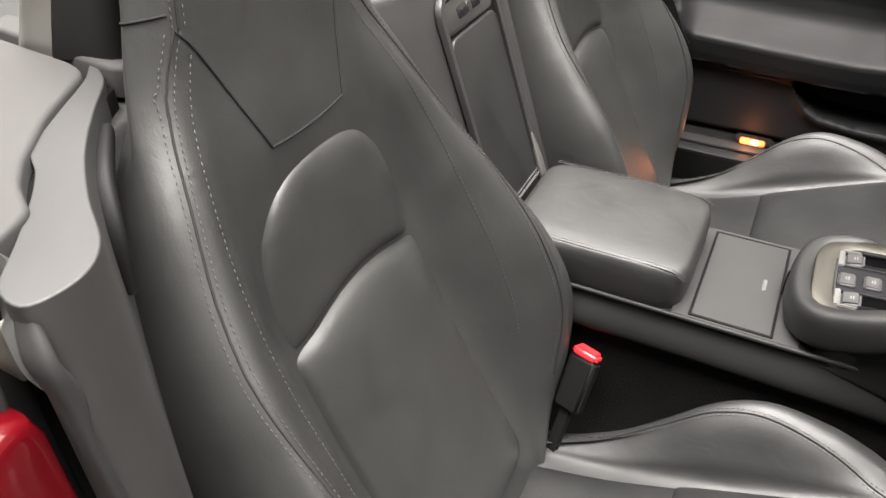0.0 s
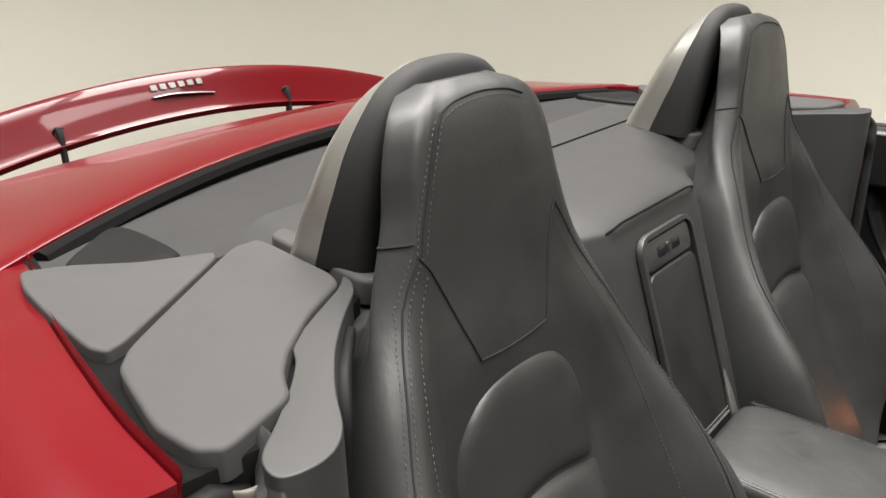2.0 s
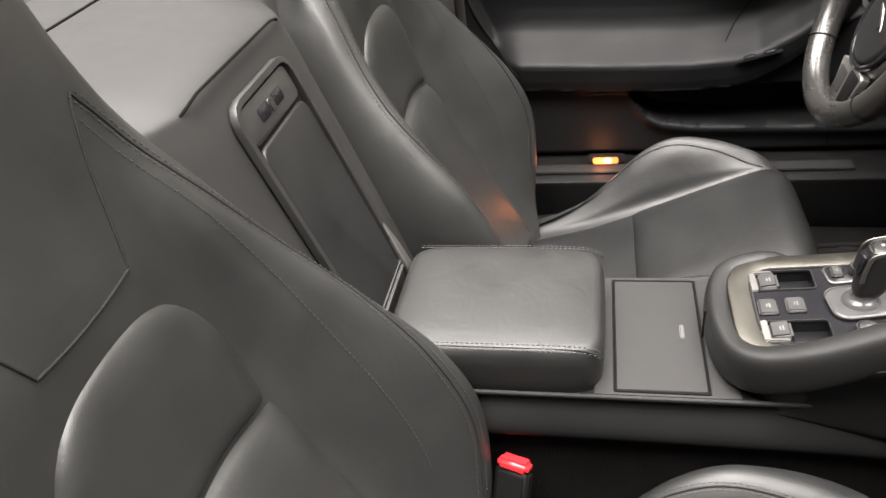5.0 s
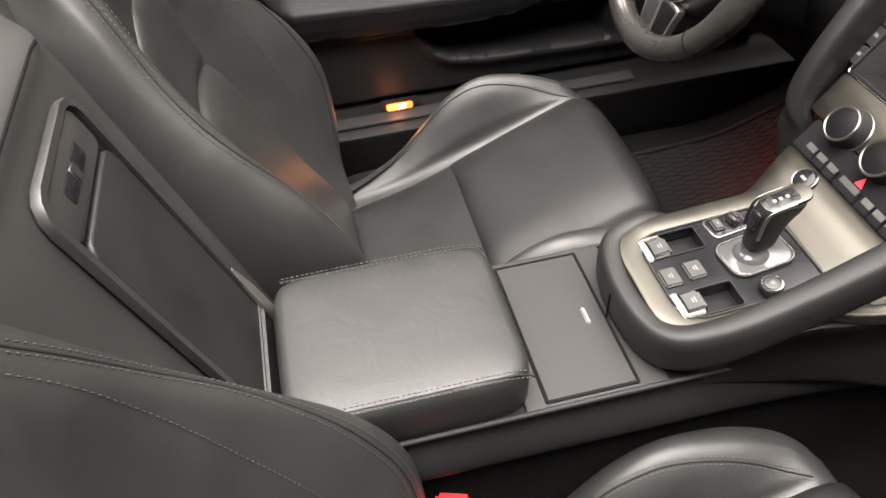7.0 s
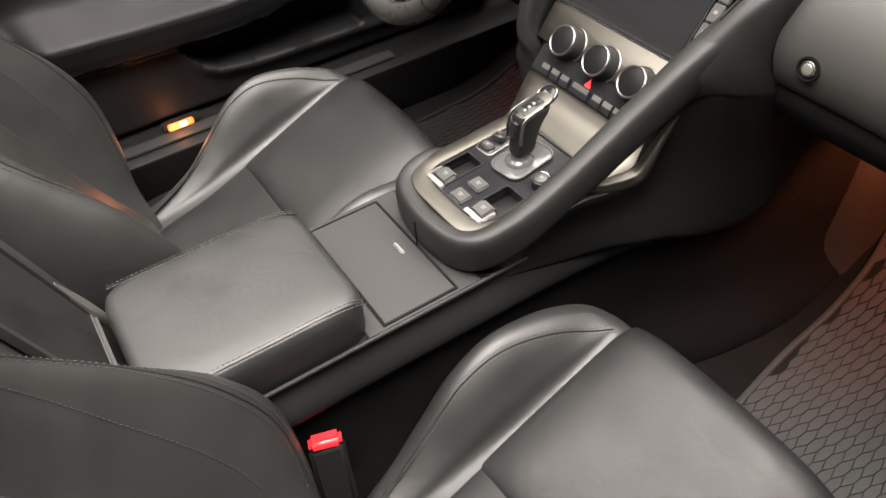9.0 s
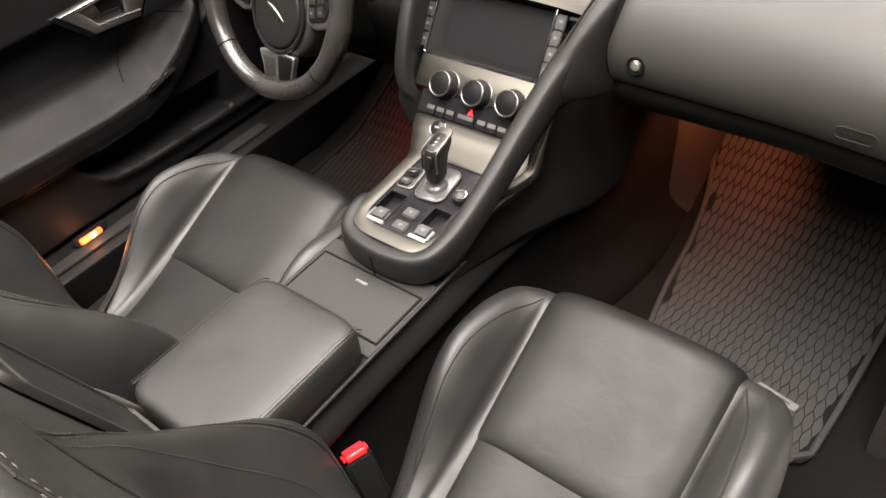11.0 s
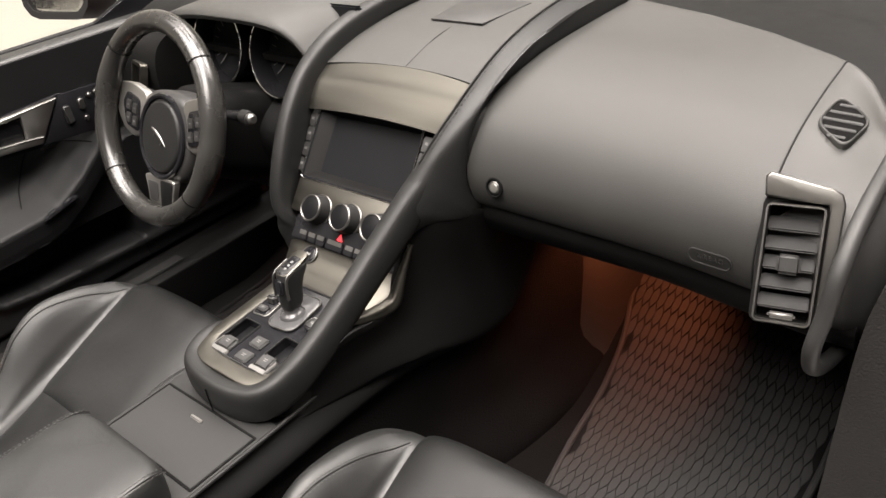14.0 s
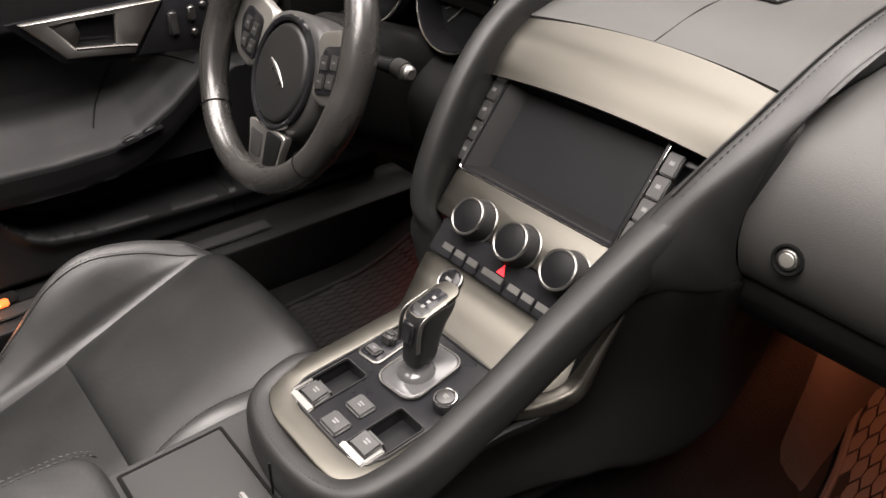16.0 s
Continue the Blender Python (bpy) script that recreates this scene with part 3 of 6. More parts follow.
part("stack_core", box((0.235, 0.24, 0.05), on_face(0, 0.09, -0.041), 0.004), GLOSS, stack, "gloss black stack body")
part("dial_plate", prism(rounded(0.238, 0.046, 0.004), on_face(0, 0.0135), 0.003, 0.0012), METAL, stack, "brushed metal dial plate")
for cx in (-0.062, -0.006, 0.050):
    dial = part("climate_dial", loft([[tuple(on_face(cx, 0.001, z) @ Vector((r * math.cos(a), r * math.sin(a), 0))) for a in np.linspace(0, 2 * math.pi, 24, endpoint=False)] for z, r in ((0.0, 0.0195), (0.006, 0.0195), (0.016, 0.0187), (0.020, 0.0182), (0.0215, 0.0155))], 36, 16), RUBBER, stack)
    part("dial_collar", tube([tuple(on_face(cx, 0.001, 0.0035) @ Vector((x, y, 0))) for x, y in ring_outline(0.0207, 36)], 0.0014, 6, True), DULL, dial)
    part("dial_ring", tube([tuple(on_face(cx, 0.001, 0.0216) @ Vector((x, y, 0))) for x, y in ring_outline(0.0168, 36)], 0.0016, 6, True), DULL, dial, "satin metal dial ring")
    part("dial_face", prism(ring_outline(0.0158, 28), on_face(cx, 0.001, 0.0212), 0.001, 0.0004), DIAL_BLACK, dial)
# screen, sunk into its frame
SCR = on_face(-0.0225, 0.0890, 0.0)
reveal = [[tuple(SCR @ Vector((cx + w / 2 * a, cy + h / 2 * b, z))) for a, b in ((-1, -1), (1, -1), (1, 1), (-1, 1))] for w, h, cx, cy, z in ((0.186, 0.0985, 0, 0, 0.002), (0.180, 0.0930, 0, 0, 0.001), (0.160, 0.0800, 0.006, 0.003, -0.0110))]
part("screen_reveal", skin(reveal, True, False), PLASTIC, stack, "sloping black screen surround", 20)
screen = part("screen", box((0.163, 0.0830, 0.004), SCR @ Matrix.Translation((0.006, 0.003, -0.0130)), 0), SCREEN, stack, "dark switched-off touch screen")
part("screen_bezel", rect_frame(0.190, 0.1025, 0.0030, SCR @ Matrix.Translation((0, 0, -0.004)), 0.007), GLOSS, stack, "gloss black screen bezel")
part("bezel_line", tube([tuple(SCR @ Vector((x, y, 0.0028))) for x, y in rounded(0.1905, 0.1030, 0.004, 4)], 0.0006, 6, True), CHROME, stack)
for u0 in (-0.1265, 0.0815):
    for k in range(4):
        b = on_face(u0 + (0.0012 * k if u0 < 0 else -0.0004 * k), 0.1190 - 0.0213 * k, 0.0006)
        ob = part("screen_button", box((0.0145, 0.0200, 0.005), b, 0.0012, 3), BUTTON, stack)
        part("mark", box((0.0046, 0.0034, 0.0004), b @ Matrix.Translation((0, 0.001, 0.0027)), 0), MARK, ob)
# toggles
part("switch_bar", box((0.200, 0.034, 0.012), on_face(0.0, -0.028, 0.000), 0.002), GLOSS, stack)
for k, cx in enumerate((-0.074, -0.057, -0.040, -0.013, 0.014, 0.031, 0.048, 0.065)):
    w = 0.030 if k == 3 else 0.0155
    ob = part("toggle", box((w, 0.0125, 0.006), on_face(cx, -0.0375, 0.0065), 0.001, 2), GLOSS, stack)
    part("toggle_edge", box((w * 0.86, 0.0060, 0.0014), on_face(cx, -0.0335, 0.0096), 0.0004), SATIN, ob)
tri = bmesh.new()
tip = [on_face(-0.0085, -0.0250, 0.0070) @ Vector(p) for p in ((-0.005, -0.004, 0), (0.005, -0.004, 0), (0, 0.0055, 0))]
tri.faces.new([tri.verts.new(p) for p in tip])
part("hazard_mark", tri, HAZARD, stack, "lit red hazard triangle")
# metal plate over the screen
def top_plate():
    rows = []
    for x in np.linspace(-0.137, 0.128, 26):
        q = x / 0.13
        line = spline([(0.421, 0.8255), (0.437, 0.842), (0.458, 0.858), (0.487, 0.8705)], 14)
        rows.append([(x * (1 + 0.02 * k / 13), y - 0.014 * q * q * (k / 13), z - 0.003 * q * q + 0.004 * (1 - q * q)) for k, (y, z) in enumerate(line)])
    return part("top_plate", slab(rows, 0.004), METAL, stack, "brushed metal cover over the screen")


top_plate()


def centre_pad():
    rows = []
    for x in np.linspace(-0.140, 0.132, 26):
        q = x / 0.13
        line = spline([(0.488, 0.8705), (0.55, 0.888), (0.64, 0.898), (0.76, 0.90)], 20)
        rows.append([(x, y - 0.014 * q * q * max(0, 1 - k / 8), z + 0.004 * (1 - q * q)) for k, (y, z) in enumerate(line)])
    pad = part("centre_pad", slab(rows, 0.012), VINYL, stack, "dark soft pad along the dashboard centre")
    part("seam", tube([(0.0, y, z + 0.0040) for y, z in spline([(0.489, 0.8705), (0.55, 0.888), (0.60, 0.894)], 24)], 0.0009, 6), FOLD, pad)
    part("speaker_panel", prism([(-0.045, 0.60), (0.045, 0.60), (0.058, 0.70), (-0.058, 0.70)], Matrix.Translation((0, 0, 0.900)) @ pose(0, 0.6, 0, 1) @ pose(0, -0.6, 0), 0.0022, 0.0008), TRIM_GREY, pad, "flush speaker cover")


centre_pad()

# leather rim round the gear platform that rises into the grab handle
handle = thing("grab_handle", "black leather grab handle sweeping from console to dashboard", "handle")
HANDLE = [(-0.070, 0.200, 0.604), (-0.0705, 0.178, 0.613), (-0.070, 0.148, 0.626), (-0.052, 0.109, 0.622), (0.006, 0.0965, 0.620), (0.066, 0.108, 0.623), (0.089, 0.148, 0.641), (0.100, 0.21, 0.679), (0.110, 0.28, 0.728), (0.126, 0.35, 0.784), (0.146, 0.42, 0.841), (0.154, 0.50, 0.882), (0.154, 0.60, 0.900), (0.150, 0.74, 0.903)]
LOWERED = [(x, y, z - 0.020 * float(smooth(0.36, 0.48, y))) for x, y, z in HANDLE]
rim = part("rim", beam(LOWERED, (0.016, 0.018, 0.022, 0.026, 0.026, 0.026, 0.027, 0.028, 0.030, 0.033, 0.042, 0.052, 0.054, 0.052), (0.046, 0.046, 0.046, 0.046, 0.046, 0.046, 0.044, 0.041, 0.042, 0.042, 0.044, 0.044, 0.04, 0.035), 110, 3.0), PANEL_LEATHER, handle, "stitched leather rim")
part("stitching", stitches([(x, y - 0.004 * float(smooth(0.13, 0.105, y)), z + 0.0226) for x, y, z in spline(HANDLE[2:9], 110)], 0.0046, 0.0026, 0.0005), FOLD, rim)
stack_rim = part("stack_rim", beam([(-0.114, 0.345, 0.622), (-0.124, 0.343, 0.660), (-0.134, 0.345, 0.700), (-0.138, 0.365, 0.752), (-0.143, 0.405, 0.815), (-0.148, 0.455, 0.862), (-0.153, 0.53, 0.893), (-0.156, 0.64, 0.908), (-0.155, 0.74, 0.905)], (0.018, 0.026, 0.028, 0.028, 0.028, 0.028, 0.03, 0.032, 0.034), (0.03, 0.04, 0.045, 0.05, 0.05, 0.046, 0.04, 0.035, 0.03), 70, 3.0), PANEL_LEATHER, handle, "leather rim beside the steering wheel")
part("seam", tube([(0.006, 0.0832, z) for z in np.linspace(0.598, 0.634, 12)], 0.001, 6, up=(1, 0, 0)), SEAM, handle)
# the console side under the beam, the shoulder that meets the dashboard, and the metal inlay
UNDER = [(0.086, 0.125, 0.600), (0.113, 0.200, 0.662), (0.1165, 0.252, 0.660), (0.118, 0.290, 0.663), (0.1185, 0.305, 0.690), (0.120, 0.325, 0.724), (0.130, 0.341, 0.738), (0.145, 0.356, 0.748), (0.156, 0.384, 0.744), (0.169, 0.399, 0.748), (0.168, 0.45, 0.73), (0.164, 0.56, 0.70)]
FOOT = [(0.086, 0.125, 0.586), (0.0985, 0.205, 0.574), (0.112, 0.26, 0.573), (0.127, 0.30, 0.571), (0.134, 0.33, 0.566), (0.142, 0.355, 0.559), (0.147, 0.385, 0.551), (0.151, 0.42, 0.545), (0.153, 0.455, 0.545), (0.152, 0.49, 0.553), (0.148, 0.54, 0.60), (0.145, 0.58, 0.68)]
rows = []
for u, l in zip(spline(UNDER, 60), spline(FOOT, 60)):
    m = (u + l) / 2 - (0.006, 0, 0)
    rows.append(spline([u - (0.014, 0, 0), u - (0.001, 0, 0.001), u * 0.72 + l * 0.28 - (0.005, 0, 0), m, u * 0.2 + l * 0.8, l, l - (0.03, 0, 0.004)], 26))
part("side_panel", slab(rows, -0.006), PLASTIC, handle, "smooth black console side panel", 50)
SHOULDER = [(0.119, 0.326, 0.722), (0.130, 0.339, 0.739), (0.145, 0.354, 0.749), (0.156, 0.382, 0.745), (0.1685, 0.398, 0.748)]


def glove_edge(f):
    return 0.172 - 0.012 * math.sin(math.pi * min(1, f * 1.6)) + 0.012 * float(smooth(0.5, 1, f)) - 0.002


part("metal_inlay", beam([(0.104, 0.222, 0.675), (0.108, 0.250, 0.665), (0.112, 0.280, 0.661), (0.1155, 0.294, 0.668), (0.118, 0.307, 0.692), (0.122, 0.328, 0.727)], (0.012, 0.014, 0.016, 0.016, 0.012, 0.006), (0.010, 0.014, 0.017, 0.016, 0.010, 0.005), 50, 2.8), METAL, handle, "brushed metal strut under the handle")

# ---------- dashboard, passenger side ----------
dash = thing("dashboard", "dark grey soft dashboard with glovebox and side vents", "dashboard")


def dash_profile(x):
    """Front-lower lip, bulged face and top of the dashboard at one x."""
    r = smooth(0.3, 0.5, x)
    back = float(lerp([(0.10, 0.775), (0.20, 0.752), (0.308, 0.714), (0.40, 0.668), (0.482, 0.615), (0.528, 0.575), (0.555, 0.535), (0.592, 0.50)], x))
    fall = 0.03 * smooth(0.50, 0.585, x)
    pull = 0.020 * smooth(0.35, 0.58, x) - 0.004 * smooth(0.42, 0.18, x)
    return [(0.425 - pull, 0.742), (0.402 - pull, 0.756), (0.394 - pull, 0.79), (0.405 - pull, 0.826), (0.432 - pull * 0.7, 0.858 - 0.2 * fall), (0.475 - pull * 0.4, 0.880 - 0.5 * fall), (min(0.53, 0.5 * (back + 0.455)), 0.893 - 0.7 * fall), (min(0.60 - 0.02 * r, back - 0.018), 0.899 - fall), (back, 0.90 - fall), (back + 0.015, 0.885 - fall)]


def dash_sheet(x0, x1, n, y_from=0, y_to=99, curve=0.0):
    rows = []
    for x in np.linspace(x0, x1, n):
        line = spline(dash_profile(x), 56)
        rows.append([(x, y, z) for y, z in line])
    return rows


def dash_face(x, z, out=0.0):
    """The point of the bulged face at a height, moved out to the cabin."""
    line = spline(dash_profile(x), 200)[:110]
    y = line[int(np.argmin(np.abs(line[20:, 1] - z))) + 20][0]
    return (x, y - out, z)


def dash_point(x, f):
    line = spline(dash_profile(x), 200)
    y, z = line[int(f * 199)]
    return np.array((x, y, z))


count = 62
beam_line = spline(HANDLE, 1301)[np.linspace(820, 1298, count).astype(int)]
wide, tall = np.linspace(0.031, 0.054, count), np.linspace(0.042, 0.042, count)
_, across, upward = frame_of(beam_line)
edge_line = np.concatenate([spline(SHOULDER, 16)[:-1], [dash_point(glove_edge(f), f) for f in np.linspace(0.09, 0.88, count - 15)]])
rows = []
for k, (c, e) in enumerate(zip(beam_line, edge_line)):
    s, u, w, h = across[k], upward[k], wide[k] / 2, tall[k] / 2
    skin_out = 0.0100 * float(smooth(0, 28, k)) + 0.0035 * float(smooth(20, 40, k)) - 0.0036
    top = c + u * (h + skin_out)
    round_ = c + s * (w + skin_out) * 0.72 + u * (h + skin_out) * 0.78
    far = float(smooth(0.02, 0.08, np.linalg.norm(e - round_)))
    grown = float(smooth(0, 10, k))
    e = (c + s * w * 0.5 - u * h * 0.5) * (1 - grown) + e * grown
    mid = (round_ + e) / 2 + s * (0.004 * grown) + u * 0.010 * far
    rows.append(spline([c - s * w * 0.5 + u * (h - 0.004), top - s * 0.1 * w, round_, mid, e + s * 0.001, e - s * 0.004 - u * 0.006], 26))
part("shoulder", slab(rows, -0.0015), PANEL_LEATHER, handle, "leather shoulder running into the dashboard", 60)
piping = np.array([r[5] for r in rows[14:]]) + (0, 0, 0.0012)
part("piping", tube(piping, 0.0014, 6), PANEL_LEATHER, handle, "raised piping along the shoulder")
part("stitching", stitches(piping + (0.0065, 0, 0.0006), 0.006), FOLD, handle)
glove_rows = []
for x in np.linspace(0.0, 1.0, 40):
    line = []
    for k in range(56):
        f = k / 55
        left = 0.172 - 0.012 * math.sin(math.pi * min(1, f * 1.6)) + 0.012 * smooth(0.5, 1, f)
        xx = left + (0.4955 - left) * x
        y, z = spline(dash_profile(xx), 56)[k]
        line.append((xx, y, z))
    glove_rows.append(line)
part("glovebox_panel", slab(glove_rows, 0.012), VINYL, dash, "wide soft grey glovebox panel")
part("end_panel", slab(dash_sheet(0.4975, 0.568, 18), 0.012), VINYL, dash, "soft grey end panel")
part("seam", tube([tuple(dash_point(0.4965, f)) for f in np.linspace(0.03, 0.97, 60)], 0.0010, 6, up=(1, 0, 0)), FOLD, dash)
part("end_cap", loft([[(x, y + dy, z + dz) for y, z in ((0.45, 0.70), (0.385, 0.74), (0.374, 0.79), (0.39, 0.83), (0.45, 0.86), (0.55, 0.868), (0.60, 0.84), (0.60, 0.72))] for x, dy, dz in ((0.560, 0.004, 0), (0.575, 0.006, -0.002), (0.590, 0.022, -0.012), (0.600, 0.05, -0.03))], 40, 14), TRIM_GREY, dash, "smooth grey dashboard end")
part("door_seal", beam([(0.574, 0.470, 0.868), (0.573, 0.395, 0.852), (0.572, 0.352, 0.825), (0.569, 0.340, 0.785), (0.565, 0.334, 0.752), (0.565, 0.350, 0.722), (0.568, 0.395, 0.698), (0.574, 0.47, 0.68)], (0.016,) * 8, (0.014,) * 8, 60, 2.4, (1, 0, 0)), TRIM_GREY, dash, "grey rubber door seal")
# lower panel under the glovebox
low_rows = []
for x in np.linspace(0.10, 0.585, 24):
    pull = 0.020 * smooth(0.35, 0.58, x)
    rise = 0.02 * smooth(0.2, 0.1, x)
    low_rows.append([(x, y, z) for y, z in spline([(0.428 - pull, 0.748), (0.422 - pull, 0.735), (0.445 - pull, 0.708), (0.52, 0.69), (0.66, 0.675), (0.80, 0.665)], 24)])
part("lower_panel", slab(low_rows, 0.01), PLASTIC, dash, "dark lower dashboard panel")
part("side_foot", loft([[(x, y, z) for x, z in ((0.585, 0.31), (0.64, 0.31), (0.64, 0.80), (0.60, 0.80), (0.588, 0.6))] for y in (0.36, 0.42, 0.7, 1.0)], 30, 8), KICK, dash, "grey carpeted kick panel")
# glovebox button
GB = Matrix.Translation(dash_face(0.200, 0.787)) @ pose(0, 0, 0, 80)
knob = part("glovebox_button", prism(ring_outline(0.0078), GB @ Matrix.Translation((0, 0, -0.006)), 0.0085, 0.0015, 3), SATIN, dash, "round satin metal glovebox button")
part("button_gap", tube([tuple(GB @ Vector((x, y, 0.0012))) for x, y in ring_outline(0.0104)], 0.0016, 6, True), SEAM, knob)
part("button_dish", prism(ring_outline(0.0056), GB @ Matrix.Translation((0, 0, 0.0022)), 0.0012, 0.0009, 3), HOOP_SILVER, knob, "pale button centre")
# airbag word plate
AB = Matrix.Translation(dash_face(0.456, 0.779, 0.0022)) @ pose(0, 0, 0, 92, 0, -4)
part("word_plate", tube([tuple(AB @ Vector((x, y, 0.0006))) for x, y in rounded(0.042, 0.0145, 0.007, 6)], 0.0008, 6, True), RUBBER, dash)
label_text("AIRBAG", 0.0078, AB @ Matrix.Translation((0, 0, 0.0004)), RUBBER, dash)
# side vent
VENT = Matrix.Translation((0.529, 0.372, 0.806)) @ pose(0, 0, 0, 64, 0, 14)
part("vent_bezel", solid([(-0.0262, 0.0535), (0.0225, 0.0500), (0.0235, 0.0470), (0.0235, -0.0590), (0.0335, -0.0610), (0.0350, 0.0520), (0.0320, 0.0600), (0.0240, 0.0640), (-0.0240, 0.0740), (-0.0275, 0.0700)], -0.012, 0.0085, 0.002, 3, VENT), DULL, dash, "satin metal vent surround")
part("vent_frame", rect_frame(0.054, 0.112, 0.006, VENT @ Matrix.Translation((0, 0, -0.016)), 0.018, 0.009), PLASTIC, dash)
part("vent_rim", rect_frame(0.046, 0.101, 0.0018, VENT @ Matrix.Translation((-0.001, -0.002, -0.010)), 0.0225, 0.005), DULL, dash, "dull metal vent rim")
part("vent_box", box((0.043, 0.096, 0.02), VENT @ Matrix.Translation((-0.001, -0.002, -0.022)), 0.001), SEAM, dash)
for k in range(5):
    part("vent_slat", box((0.040, 0.014, 0.003), VENT @ pose(-0.001, 0.031 - 0.0165 * k, 0.001, -34), 0.0012), RUBBER, dash)
part("vent_tab", box((0.019, 0.017, 0.006), VENT @ Matrix.Translation((-0.001, -0.002, 0.0075)), 0.003, 3), BUTTON, dash)
part("vent_wheel", box((0.022, 0.006, 0.006), VENT @ Matrix.Translation((-0.001, -0.0465, 0.004)), 0.002, 3), SATIN, dash)
# round demister vent
at = np.array([dash_point(0.527, f) for f in np.linspace(0.3, 0.95, 120)])
near = int(np.argmin(abs(at[:, 1] - 0.491)))
slope = at[near + 4] - at[near - 4]
RV = Matrix.Translation(at[near]) @ pose(0, 0, 0, math.degrees(math.atan2(slope[2], slope[1])), 8)
corners = ((-0.0145, 0.0335), (0.0185, 0.0105), (0.0105, -0.0325), (-0.0195, -0.0105))

part("demister_rim", band(np.array(rounded_corners(corners, 0.3)) * 1.12, np.array(rounded_corners(corners, 0.3)) * 0.97, RV, -0.02, 0.0042, 0.0015), VINYL, dash, "raised vent rim")
part("demister_pit", prism(np.array(rounded_corners(corners, 0.3)) * 0.98, RV @ Matrix.Translation((0, 0, -0.001)), 0.0034, 0.0004), SEAM, dash)
for k in range(5):
    v = -0.0225 + 0.0112 * k
    half = (0.0075, 0.0135, 0.0165, 0.0140, 0.0085)[k]
    part("demister_slat", box((2 * half, 0.0028, 0.0030), RV @ pose(-0.08 * v - 0.0015, v, 0.0026, 0, 0, 8) @ pose(0, 0, 0, 30), 0.0006), TRIM_GREY, dash)

# ---------- seats ----------
# height: front surface y, half width, bolster height, inner bolster edge, depth of the shell
BACK = np.array([
    (0.360, -0.112, 0.140, 0.000, 0.110, 0.060),
    (0.400, -0.124, 0.156, 0.006, 0.110, 0.079),
    (0.450, -0.148, 0.190, 0.024, 0.112, 0.094),
    (0.500, -0.176, 0.215, 0.058, 0.113, 0.105),
    (0.570, -0.212, 0.230, 0.089, 0.113, 0.106),
    (0.640, -0.245, 0.229, 0.088, 0.112, 0.107),
    (0.720, -0.277, 0.214, 0.062, 0.110, 0.107),
    (0.800, -0.298, 0.191, 0.031, 0.102, 0.104),
    (0.870, -0.311, 0.166, 0.009, 0.094, 0.096),
    (0.935, -0.327, 0.142, -0.001, 0.088, 0.078),
    (1.000, -0.337, 0.115, -0.005, 0.080, 0.062),
    (1.042, -0.343, 0.105, -0.009, 0.070, 0.053),
    (1.071, -0.349, 0.093, -0.011, 0.060, 0.044),
    (1.088, -0.358, 0.076, -0.012, 0.050, 0.032),
    (1.098, -0.375, 0.046, -0.009, 0.030, 0.018)])


def back_loop(row):
    z, y, w, b, xi, d = row
    lean = 0.37
    taper = 0.19 * float(smooth(0.86, 0.98, z))
    h = float(smooth(0.86, 0.97, z))       # the head restraint is evenly rounded
    crest = (w - 0.026) * (1 - h) + w * 0.90 * h, b * (1 - h) - 0.012 * h
    edge = w, (b * 0.62 - 0.012) * (1 - h) - 0.034 * h
    half = [(0.0, 0.0), (xi * 0.6, 0.0), (xi, -0.003), (xi + (crest[0] - xi) * 0.55, b * 0.62 * (1 - h) - 0.005 * h), crest, edge, (w * (0.985 - taper), -d * 0.55), (w * (0.82 - 1.6 * taper), -d), (w * 0.4, -d * 1.06)]
    loop = [(x, f) for x, f in half] + [(0.0, -d * 1.08)] + [(-x, f) for x, f in half[:0:-1]]
    return [(x - 0.010 * h, y + f * 0.93, z + f * lean * (0.4 if f < 0 else 0.8)) for x, f in loop]


SIDE_SEAM = ((0.093, 0.974), (0.109, 0.948), (0.129, 0.908), (0.152, 0.860), (0.172, 0.81), (0.187, 0.76), (0.192, 0.70), (0.191, 0.62), (0.183, 0.56), (0.166, 0.50))
INNER_STITCH = ((0.088, 0.958), (0.110, 0.915), (0.129, 0.87), (0.143, 0.82), (0.151, 0.765), (0.155, 0.70), (0.154, 0.62), (0.148, 0.56))


class Surface:
    """The front of a body, to lay seams and pads on."""

    def __init__(self, rows, axis, sign):
        flat = rows.reshape(-1, 3)
        self.axis, self.keep = axis, [i for i in range(3) if i != axis]
        near = {}
        for p in flat:
            key = (round(p[self.keep[0]] / 0.006), round(p[self.keep[1]] / 0.006))
            if key not in near or sign * p[axis] > sign * near[key][axis]:
                near[key] = p
        self.points = np.array(list(near.values()))

    def at(self, a, b, lift=0.0):
        d = (self.points[:, self.keep[0]] - a) ** 2 + (self.points[:, self.keep[1]] - b) ** 2
        i = np.argpartition(d, 14)[:14]
        w = 1 / (d[i] + 2e-5)
        p = self.points[i]
        m = np.stack([np.ones(14), p[:, self.keep[0]] - a, p[:, self.keep[1]] - b], 1)
        flat = np.linalg.lstsq(m * w[:, None], p[:, self.axis] * w, rcond=None)[0][0]
        out = [0.0, 0.0, 0.0]
        out[self.keep[0]], out[self.keep[1]] = a, b
        out[self.axis] = float(np.clip(flat, p[:, self.axis].min() - 0.002, p[:, self.axis].max() + 0.002)) + lift
        return out


